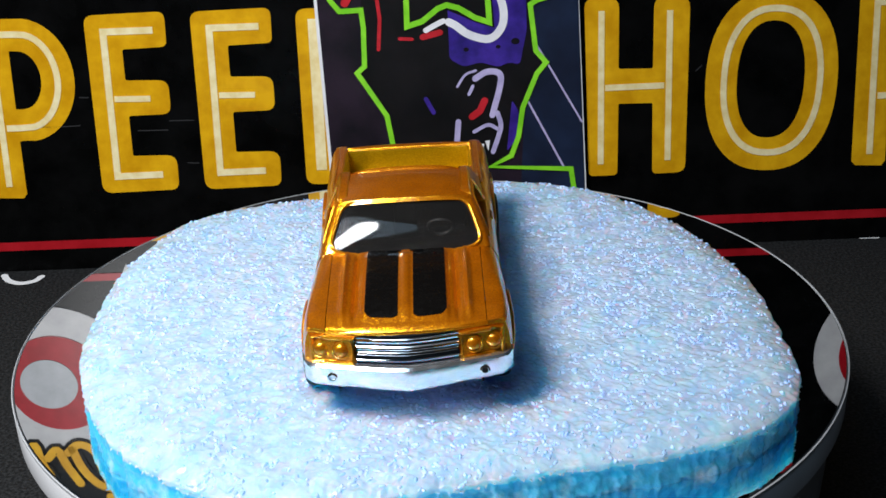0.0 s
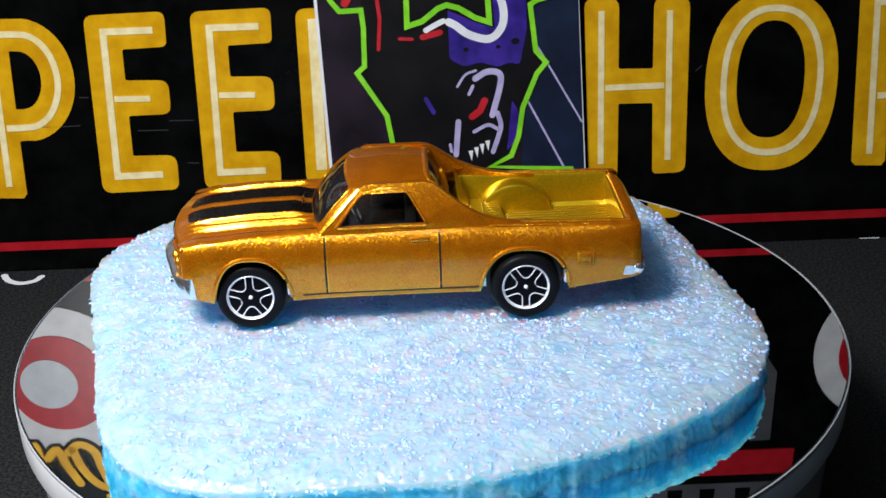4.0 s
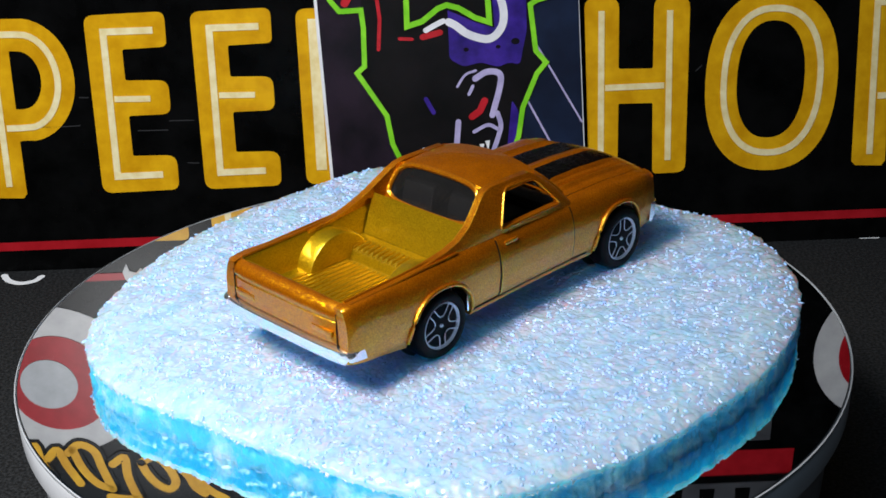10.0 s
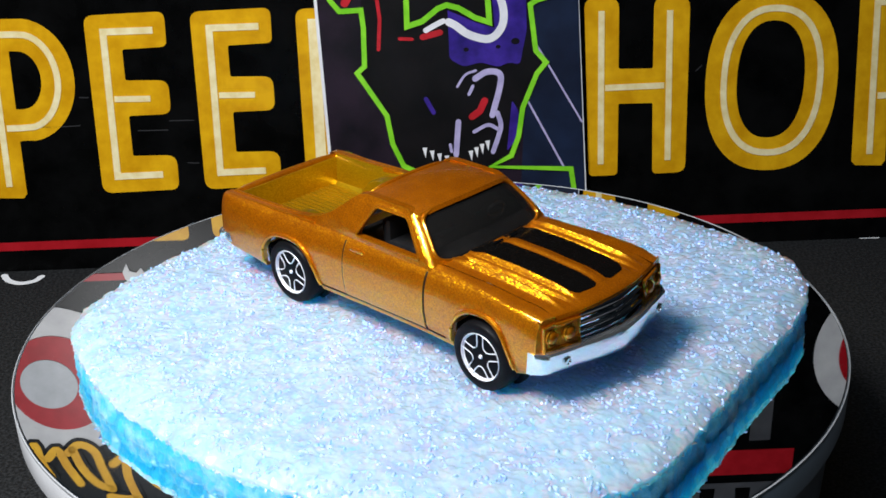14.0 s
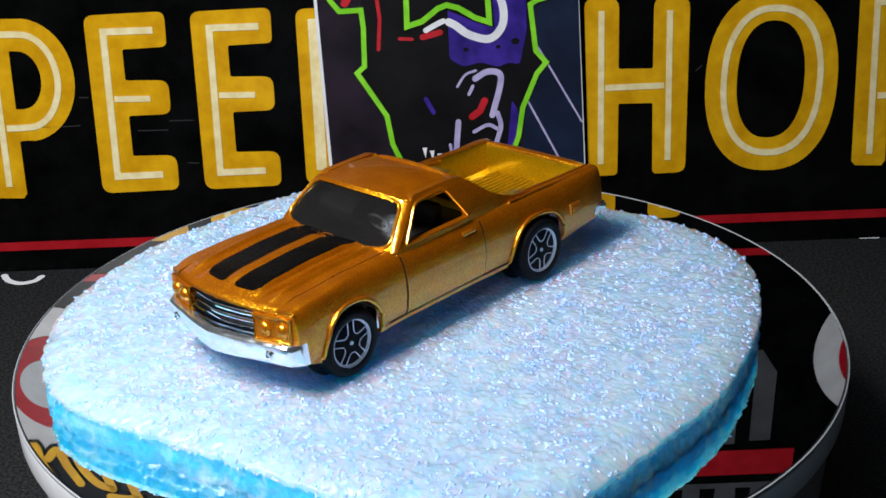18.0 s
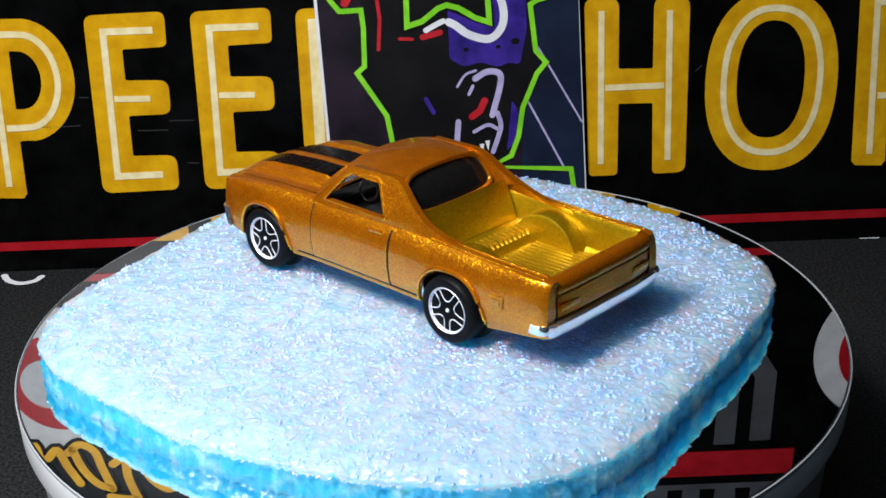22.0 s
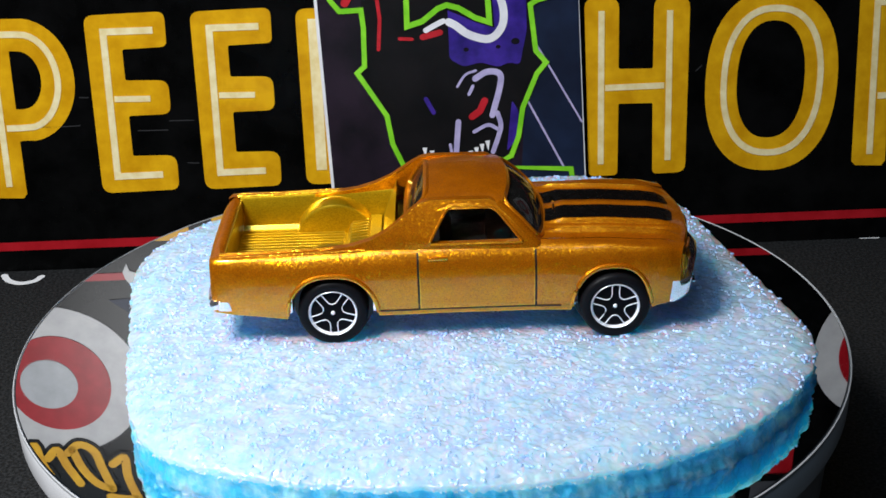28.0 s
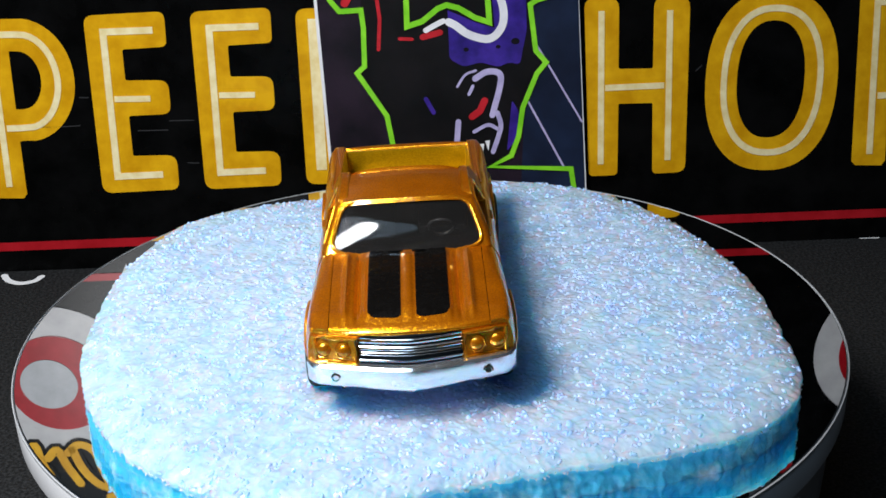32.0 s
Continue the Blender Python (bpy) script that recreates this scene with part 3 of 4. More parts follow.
def edge_radius(deg):
    deg = (deg + 180) % 360 - 180
    for (a, va), (b, vb) in zip(FOAM_EDGE, FOAM_EDGE[1:]):
        if deg <= b:
            f = (deg - a) / (b - a)
            return va + (vb - va) * f
    return FOAM_EDGE[-1][1]


JITTER = random.Random(7)


def bubbles(x, y, size, long, seed):
    """Height of a field of overlapping oblong bubbles, 0 to 1, at arrays of places (mm)."""
    rng = np.random.default_rng(seed)
    n = 256
    px, py, turn, grow = rng.random((n, n)), rng.random((n, n)), rng.random((n, n)) * math.pi, 0.65 + 0.5 * rng.random((n, n))
    gx, gy = x / size, y / size
    ix, iy = np.floor(gx).astype(int), np.floor(gy).astype(int)
    best = np.zeros_like(gx)
    for dx in (-2, -1, 0, 1, 2):
        for dy in (-2, -1, 0, 1, 2):
            a, b = (ix + dx) % n, (iy + dy) % n
            ux, uy = gx - (ix + dx + px[a, b]), gy - (iy + dy + py[a, b])
            c, q = np.cos(turn[a, b]), np.sin(turn[a, b])
            u, v = (ux * c + uy * q) / (0.62 * long), (uy * c - ux * q) / 0.62
            best = np.maximum(best, grow[a, b] * (1 - (u * u + v * v) / grow[a, b] ** 2))
    return best


FOAM_THICK = (FOAM_TOP - PLATTER_TOP) / MM


def foam_height(x, y, inset):
    """Height of the foam's top at arrays of places (mm), inset from its rim, where it rolls down."""
    z = FOAM_THICK - 0.34 + 0.21 * bubbles(x + 200, y + 200, 1.0, 1.9, 1) + 0.22 * bubbles(x + 210, y + 190, 2.0, 1.6, 2)
    z += 0.10 * bubbles(x + 205, y + 195, 0.58, 1.3, 3) + 0.21 * bubbles(x + 40, y + 40, 9.0, 1.0, 5)
    return z - 1.45 * np.clip(1 - inset / 6.5, 0, 1) ** 2.2


def blister_film(pad, rim):
    """Small glossy blisters strewn over the foam's skin, in loose clusters."""
    rng = np.random.default_rng(11)
    n = 15000
    a, q = rng.random(n) * 2 * math.pi, np.sqrt(rng.random(n))
    edge = np.interp(a, np.linspace(0, 2 * math.pi, len(rim) + 1), np.append(rim, rim[0]))
    x, y = edge * q * np.cos(a), edge * q * np.sin(a)
    keep = rng.random(n) < 0.12 + 0.5 * bubbles(x + 300, y + 300, 5.0, 1.4, 9)
    x, y, inset = x[keep], y[keep], (edge * (1 - q))[keep]
    z = foam_height(x, y, inset)
    m = len(x)
    turn, long, wide, tall = rng.random(m) * math.pi, 0.22 + 0.50 * rng.random(m) ** 1.5, 0.16 + 0.20 * rng.random(m), 0.13 + 0.19 * rng.random(m)
    sides, levels = 7, ((1.0, -0.5), (0.92, 0.2), (0.66, 0.72), (0.3, 0.96))
    faces, rows = [], []
    for f, h in levels:
        for k in range(sides):
            w = 2 * math.pi * k / sides
            u, v = long * f * math.cos(w), wide * f * math.sin(w)
            rows.append(np.stack([x + u * np.cos(turn) - v * np.sin(turn), y + u * np.sin(turn) + v * np.cos(turn), z + tall * h], 1))
    rows.append(np.stack([x, y, z + tall], 1))
    verts = (np.stack(rows, 1).reshape(-1, 3) * MM).tolist()
    per = len(rows)
    one = []
    for i in range(len(levels) - 1):
        one += [(i * sides + k, i * sides + (k + 1) % sides, (i + 1) * sides + (k + 1) % sides, (i + 1) * sides + k) for k in range(sides)]
    top = (len(levels) - 1) * sides
    tips = [(top + k, top + (k + 1) % sides, per - 1) for k in range(sides)]
    for b in range(m):
        faces += [tuple(b * per + p for p in face) for face in one + tips]
    me = bpy.data.meshes.new("blister_film")
    me.from_pydata(verts, [], faces)
    me.materials.append(BUBBLE)
    me.polygons.foreach_set("use_smooth", [True] * len(faces))
    ob = new("blister_film", me)
    ob.parent = pad
    tagged(ob, "small glossy clear blisters on the foam skin", kind="stuff")


def foam_pad():
    seg, rings = 1500, 230
    turn = [2 * math.pi * k / seg for k in range(seg)]
    soft = [sum(edge_radius(360 * (k + j) / seg) for j in (-20, -10, 0, 10, 20)) / 5 for k in range(seg)]
    soft = [r + 0.45 * noise.noise(Vector((math.cos(a), math.sin(a), 0)) * 22) + 0.14 * noise.noise(Vector((math.cos(a), math.sin(a), 0.3)) * 70) for a, r in zip(turn, soft)]
    pad = empty("foam_pad")
    tagged(pad, "thick pale blue cell foam pad with cut edges on the mirror", "foam pad")
    # top skin, full of small oblong bubbles, rolled down at the rim
    rim, ang = np.array(soft), np.array(turn)
    f = (np.arange(1, rings + 1) / rings)[:, None]
    r = rim[None, :] * f
    x, y = r * np.cos(ang)[None, :], r * np.sin(ang)[None, :]
    z = foam_height(x, y, rim[None, :] - r)
    verts = [(0.0, 0.0, FOAM_THICK - 0.1)] + np.stack([x.ravel(), y.ravel(), z.ravel()], 1).tolist()
    edge = [Vector(verts[1 + (rings - 1) * seg + k]) for k in range(seg)]
    # ragged lip of the skin, then the cut blue core, spreading towards its foot
    rows = [[Vector((v.x * 0.998, v.y * 0.998, v.z - 0.95 - 0.35 * noise.noise(v * 0.5) - 0.3 * noise.noise(v * 1.7))) for v in edge]]
    for n in range(1, 10):
        g = n / 9
        row = []
        for v, rr in zip(edge, soft):
            p = Vector((v.x, v.y, g * 6))
            d = 1 + (-0.55 + 0.35 * g + 0.5 * noise.noise(p * 0.45) + 0.4 * noise.noise(Vector((p.x, p.y, p.z * 1.6)) * 1.2)) / rr
            row.append(Vector((v.x * d, v.y * d, (v.z - 1.2) * (1 - g) + 0.01 * g)))
        rows.append(row)
    for row in rows:
        verts += [tuple(p) for p in row]
    total = rings + len(rows)
    k = np.arange(seg)
    j = (k + 1) % seg
    faces = np.stack([np.zeros(seg, int), 1 + k, 1 + j], 1).tolist()
    for i in range(total - 1):
        a, b = 1 + i * seg, 1 + (i + 1) * seg
        faces += np.stack([a + k, b + k, b + j, a + j], 1).tolist()
    core_from = len(faces) - (len(rows) - 1) * seg
    # flat underside, with its own edge
    under = len(verts)
    verts += [tuple(p) for p in rows[-1]]
    faces.append(list(reversed([under + q for q in range(seg)])))
    me = bpy.data.meshes.new("foam_body")
    me.from_pydata([(a * MM, b * MM, c * MM) for a, b, c in verts], [], faces)
    me.materials.append(SKIN)
    me.materials.append(CORE)
    me.polygons.foreach_set("material_index", [0] * core_from + [1] * (len(faces) - core_from))
    me.polygons.foreach_set("use_smooth", [True] * len(faces))
    me.update()
    body = new("foam_body", me)
    body.parent = pad
    body["label"] = "whitish bubbled skin over bright blue core"
    blister_film(pad, rim)
    # torn shreds of skin along the edge
    bm = bmesh.new()
    for v in edge:
        if JITTER.random() < 0.7:
            continue
        out = Vector((v.x, v.y, 0)).normalized()
        side = Vector((-out.y, out.x, 0))
        length, width, up = JITTER.uniform(0.0, 0.16), JITTER.uniform(0.12, 0.3), JITTER.uniform(-0.45, 0.05)
        root = v - out * 0.3 + Vector((0, 0, JITTER.uniform(-0.85, -0.1)))
        lean = side * JITTER.uniform(-0.5, 0.5)
        rows = []
        for g in (0.0, 0.5, 1.0):
            c = root + out * (0.3 + length) * g + lean * g * g + Vector((0, 0, up * g * g))
            w = width * (1 - 0.6 * g * g)
            rows.append([c - side * w, c + side * w, c + side * w * 0.6 - Vector((0, 0, 0.14)), c - side * w * 0.6 - Vector((0, 0, 0.14))])
        vs = grid_faces(bm, rows, True)
        bm.faces.new(vs[-1])
    part("torn_edge", bm, FRAY, pad, "torn whitish shreds of foam skin", sharp=40)
    return pad


# ---------------------------------------------------------------- the toy car (x forward, y to its left, z up from the wheels' foot, mm)
WHEEL_X, WHEEL_R, HUB_Z = 22.5, 5.65, 4.85
ARCH_F, ARCH_R = 6.85, 7.3
HALF = [(-42, 14.0), (-40.8, 14.7), (-38, 15.05), (-28, 15.15), (-16, 14.9), (-4, 14.7), (8, 14.7), (18, 15.15), (27, 15.3), (32, 15.2), (34.6, 14.8)]
TOPZ = [(-42, 14.0), (-40.8, 14.4), (-34, 14.5), (-22, 14.8), (-12, 15.1), (0, 15.2), (10, 15.2), (20, 15.0), (30, 14.4), (34.6, 13.7)]


def half_width(x):
    return lerp_table(HALF, x)


def top_z(x):
    return lerp_table(TOPZ, x)


def sill_z(x):
    """Lower edge of the body: sill, wheel openings, and the tucked ends."""
    base = 3.7
    if x < -30:
        base = 3.7 + (-30 - x) * 0.16
    if x > 29:
        base = 3.7 + (x - 29) * 0.30
    for wx, r, top in ((WHEEL_X, ARCH_F, 11.6), (-WHEEL_X, ARCH_R, 11.3)):
        d = abs(x - wx)
        if d < r:
            arch = 3.9 + (top - 3.9) * (max(0.0, 1 - (d / r) ** 2.6)) ** 0.5
            base = max(base, arch)
    return base


def side_point(x, f):
    """Point on the left flank: f from 0 (lower edge) to 1 (top of the shoulder)."""
    w, zt, zb = half_width(x), top_z(x), sill_z(x)
    z = zb + (zt - zb) * f
    g = (z - 3.7) / (zt - 3.7)
    if g < 0.5:
        y = lerp_table([(0, w - 1.0), (0.2, w - 0.25), (0.42, w + 0.05), (0.5, w)], g)
    else:
        k = (g - 0.5) / 0.5
        y = w - (2.8 - 1.4 * min(1.0, max(0.0, (x - 16) / 12, (-28 - x) / 10))) * (1 - (1 - min(1.0, k) ** 2 * 0.985) ** 0.5)
    return Vector((x, y, z))


def flank_at(x, z):
    zb, zt = sill_z(x), top_z(x)
    return side_point(x, min(1.0, max(0.0, (z - zb) / (zt - zb))))


def stations():
    xs = [-41.6, -41.0, -40, -38.5, -36.5, -34.5, -32.5]
    for wx in (-WHEEL_X, WHEEL_X):
        r = ARCH_R if wx < 0 else ARCH_F
        xs += [wx + r * math.cos(math.pi * k / 22) for k in range(23)] + [wx - r - 0.05, wx + r + 0.05]
    xs += [-13.5, -11, -8, -5, -2, 1, 4, 7, 10, 13, 30.4, 31.6, 32.8, 33.8, 34.4]
    return sorted(set(round(v, 3) for v in xs))


FRACS = [0, 0.04, 0.1, 0.18, 0.28, 0.4, 0.5, 0.58, 0.65, 0.71, 0.77, 0.82, 0.87, 0.91, 0.945, 0.97, 0.988, 1.0]


def front_bow(x, y):
    """The nose is set back towards its corners."""
    k = max(0.0, (x - 22) / 12.4)
    return x - k * 2.6 * (y / 14.0) ** 2 + k * 1.3


def car_body(car):
    bm = bmesh.new()
    for s in (1, -1):
        rows = []
        for x in stations():
            row = []
            for f in FRACS:
                p = side_point(x, f)
                row.append(p)
            e = row[-1]
            lip = 11.7 if x < 12 else 11.55
            row += [Vector((x, (e.y + lip) / 2 + 0.2, e.z + 0.12)), Vector((x, lip, e.z + 0.08))]
            # turned-in lower lip
            b = row[0]
            row = [Vector((x, b.y - 1.3, b.z + 0.15)), Vector((x, b.y - 0.35, b.z - 0.08))] + row
            row = [Vector((front_bow(p.x, p.y), p.y * s, p.z)) for p in row]
            rows.append(row)
        vs = grid_faces(bm, rows)
        if s == 1:
            first_l, last_l = vs[0], vs[-1]
        else:
            bm.faces.new(list(reversed(vs[0])))
            bm.faces.new(vs[-1])
    bm.faces.new(first_l)
    bm.faces.new(list(reversed(last_l)))
    return part("body", bm, GOLD, car, "metallic gold flake body shell", sharp=40)


def hood_z(x, y):
    """Hood: soft crown, raised middle dome and two side creases."""
    z = top_z(x) + 0.10 + 0.35 * (1 - (y / 11.6) ** 2)
    k = min(1.0, max(0.0, (33.6 - x) / 5.0)) * min(1.0, max(0.25, (x - cowl_x(y)) / 3.0))
    dome = 0.85 * k * (1 / (1 + math.exp((abs(y) - 6.2) * 10.0)))
    crease = 0.7 * k * math.exp(-((abs(y) - 9.2) / 0.42) ** 2) - 0.7 * k * math.exp(-((abs(y) - 7.5) / 0.35) ** 2)
    crease += 0.26 * k * math.exp(-(y / 0.62) ** 4)
    return z + dome + crease - 0.25 * max(0.0, (x - 31) / 3.5) ** 2


def cowl_x(y):
    return 12.3 - 1.6 * (y / 11.5) ** 2


def hood(car):
    bm = bmesh.new()
    rows = []
    ys = [-11.45 + 22.9 * k / 110 for k in range(111)]
    for i in range(41):
        f = i / 40
        row = []
        for y in ys:
            x = cowl_x(y) + (33.9 - cowl_x(y)) * f
            row.append(Vector((front_bow(x, y), y, hood_z(x, y))))
        rows.append(row)
    # rolled front lip
    rows.append([Vector((front_bow(34.3, y), y, hood_z(34.2, y) - 0.35)) for y in ys])
    rows.append([Vector((front_bow(34.3, y), y, hood_z(34.2, y) - 1.1)) for y in ys])
    rows.insert(0, [p + Vector((-0.4, 0, -1.0)) for p in rows[0]])
    grid_faces(bm, rows)
    h = part("hood", bm, GOLD, car, "gold hood with raised centre")
    # two black bands on the dome
    for s in (1, -1):
        bm = bmesh.new()
        rows = []
        for i in range(37):
            f = i / 36
            row = []
            for k in range(11):
                y = s * (1.1 + 4.8 * k / 10)
                x0 = cowl_x(y) + 0.1
                x1 = 32.3 - 0.3 * (k / 10) - 0.9 * max(0.0, (k - 8) / 2) ** 2 - 0.5 * max(0.0, (2 - k) / 2) ** 2
                x = x0 + (x1 - x0) * f
                row.append(Vector((front_bow(x, y), y, hood_z(x, y) + 0.06)))
            rows.append(row)
        grid_faces(bm, rows)
        part("hood_stripe", bm, STRIPE, h, "gloss black painted stripe")
    # small badge bar by the windscreen
    bm = bmesh.new()
    for s in (1, -1):
        z = hood_z(14, 2)
        tube(bm, [(13.9, s * 0.7, z + 0.3), (13.7, s * 2.7, z + 0.25)], 0.2, 6)
    part("hood_trim", bm, CHROME, h, "small bright hood trim")
    return h


def screen_point(u, v, front=True, h=0.0):
    """Windscreen (front) or rear window: u across -1..1, v up 0..1."""
    if front:
        b = Vector((11.0 + 1.5 * (1 - u * u), 12.3 * u, 15.1))
        t = Vector((4.7 + 1.3 * (1 - u * u), 9.7 * u, 21.45 + 0.35 * (1 - u * u)))
        bow = Vector((0.25 + 0.4 * (1 - u * u), 0, 0.25 + 0.4 * (1 - u * u))) * math.sin(math.pi * v)
        n = Vector((0.66, 0, 0.75))
    else:
        b = Vector((-10.4 - 0.12 * (1 - u * u), 10.2 * u, 15.8))
        t = Vector((-6.9 - 0.12 * (1 - u * u), 8.9 * u, 21.75 + 0.3 * (1 - u * u)))
        bow = Vector((-0.45, 0, 0.4)) * math.sin(math.pi * v) * (1 - 0.5 * u * u)
        n = Vector((-0.75, 0, 0.62))
    return b.lerp(t, v) + bow + n * h


def cab_side_y(z):
    return 13.45 - 0.36 * (z - 15.0) - 0.012 * (z - 15.0) ** 2 - 0.35 * max(0.0, 1 - (z - 14.2) / 2.2)


def cab(car):
    """Roof, pillars and sail panels."""
    # roof skin
    bm = bmesh.new()
    rows = []
    n = 24
    for i in range(n + 1):
        f = i / n
        row = []
        for k in range(29):
            u = -1 + 2 * k / 28
            fx = 4.9 + 1.3 * (1 - u * u)
            bx = -7.0 - 0.25 * (1 - u * u)
            x = fx + (bx - fx) * f
            edge = abs(u) ** 5
            z = 21.55 + 0.40 * (1 - u * u) + 0.75 * math.sin(math.pi * (0.1 + 0.82 * f)) * (1 - 0.7 * u * u) - 0.35 * edge
            y = u * (10.35 + 0.35 * math.sin(math.pi * f))
            row.append(Vector((x, y, z)))
        rows.append(row)
    first = [p + Vector((0.45, 0, -0.55)) for p in rows[0]]
    lasts = [p + Vector((-0.15, 0, -0.3)) for p in rows[-1]]
    rows = [first] + rows + [lasts]
    for r in rows:
        r.insert(0, r[0] + Vector((0, -0.55, -0.75)))
        r.append(r[-1] + Vector((0, 0.55, -0.75)))
    grid_faces(bm, rows)
    part("roof", bm, GOLD, car, "rounded gold roof")
    # side frames with the door window opening and the sail panel running to the rear rail
    outer = [(11.0, 13.9), (10.3, 15.0), (7.2, 18.1), (4.2, 20.9), (3.8, 21.5), (3.0, 21.9), (-6.4, 22.0), (-8.0, 21.6), (-9.4, 20.7), (-11.2, 19.3), (-13.4, 17.7), (-16.0, 16.4), (-19.0, 15.5), (-23.0, 14.95), (-26.5, 14.72), (-26.5, 13.9)]
    hole = rounded([(8.1, 15.55), (3.6, 20.8), (-3.6, 21.1), (-6.9, 15.55)], [0.5, 1.2, 1.3, 0.7], 5)
    for s in (1, -1):
        bm = bmesh.new()
        plate(bm, [Vector(p) for p in outer], [hole], lambda x, z, h: (x, s * (cab_side_y(z) - h - (0.0 if x > -9 else min(1.0, (-9 - x) / 12) * 0.7)), z), 1.3, 0.0)
        part("side_frame", bm, GOLD, car, "gold pillar and sail panel", sharp=28)
        bm = bmesh.new()
        ring = [Vector((p[0], s * (cab_side_y(p[1]) + 0.02), p[1])) for p in hole]
        tube(bm, ring, 0.24, 6, closed=True)
        part("window_frame", bm, GOLD, car, "raised gold window edge")
    # front and rear screens with gold frames
    for front in (True, False):
        power = 0.36 if front else 0.48

        def soft_uv(a, r=1.0):
            c, d = math.cos(a), math.sin(a)
            return (r * math.copysign(abs(c) ** power, c), 0.5 + 0.5 * r * math.copysign(abs(d) ** power, d))

        def square_uv(a):
            c, d = math.cos(a), math.sin(a)
            k = max(abs(c), abs(d))
            return (c / k, 0.5 + 0.5 * d / k)

        turn = [2 * math.pi * k / 72 for k in range(72)]
        bm = bmesh.new()
        for h in (-0.12, -0.5):
            rows = [[screen_point(*soft_uv(a, r), front, h) for a in turn] for r in (0.98, 0.85, 0.7, 0.5, 0.3, 0.1)]
            vs = grid_faces(bm, rows, True)
            bm.faces.new(vs[-1])
        part("windscreen" if front else "rear_window", bm, GLASS, car, "dark smoked curved window").visible_shadow = False
        bm = bmesh.new()
        grid_faces(bm, [[screen_point(*soft_uv(a), front, 0.05) for a in turn], [screen_point(*square_uv(a), front, 0.0) for a in turn]], True)
        part("screen_corner", bm, GOLD, car, "gold rounded window corners")
        bm = bmesh.new()
        tube(bm, [screen_point(*soft_uv(a), front, 0.0) for a in turn], 0.32 if front else 0.5, 8, closed=True)
        part("screen_frame", bm, GOLD, car, "gold window surround")
    # pillar fill between screen edge and side frame
    for s in (1, -1):
        bm = bmesh.new()
        rows = []
        for j in range(9):
            v = j / 8
            p = screen_point(s, v, True, 0.0)
            z = 14.9 + 6.3 * v
            q = Vector((10.35 - 6.35 * v, s * (cab_side_y(z) + 0.02), z))
            rows.append([p.lerp(q, g) + Vector((0.12, 0.12 * s, 0.12)) * math.sin(math.pi * g) for g in (0, 0.2, 0.4, 0.6, 0.8, 1)])
        grid_faces(bm, rows)
        part("pillar", bm, GOLD, car, "gold windscreen pillar")
        bm = bmesh.new()
        rows = []
        for j in range(9):
            v = j / 8
            p = screen_point(s, v, False, 0.0)
            z = 16.7 + 5.1 * v
            x = -15.1 + 7.2 * v ** 0.9
            q = Vector((x, s * (cab_side_y(z) - 1.25), z))
            rows.append([p, p.lerp(q, 0.5), q])
        grid_faces(bm, rows)
        part("pillar", bm, GOLD, car, "gold rear pillar face")


BED_FLOOR = 8.6


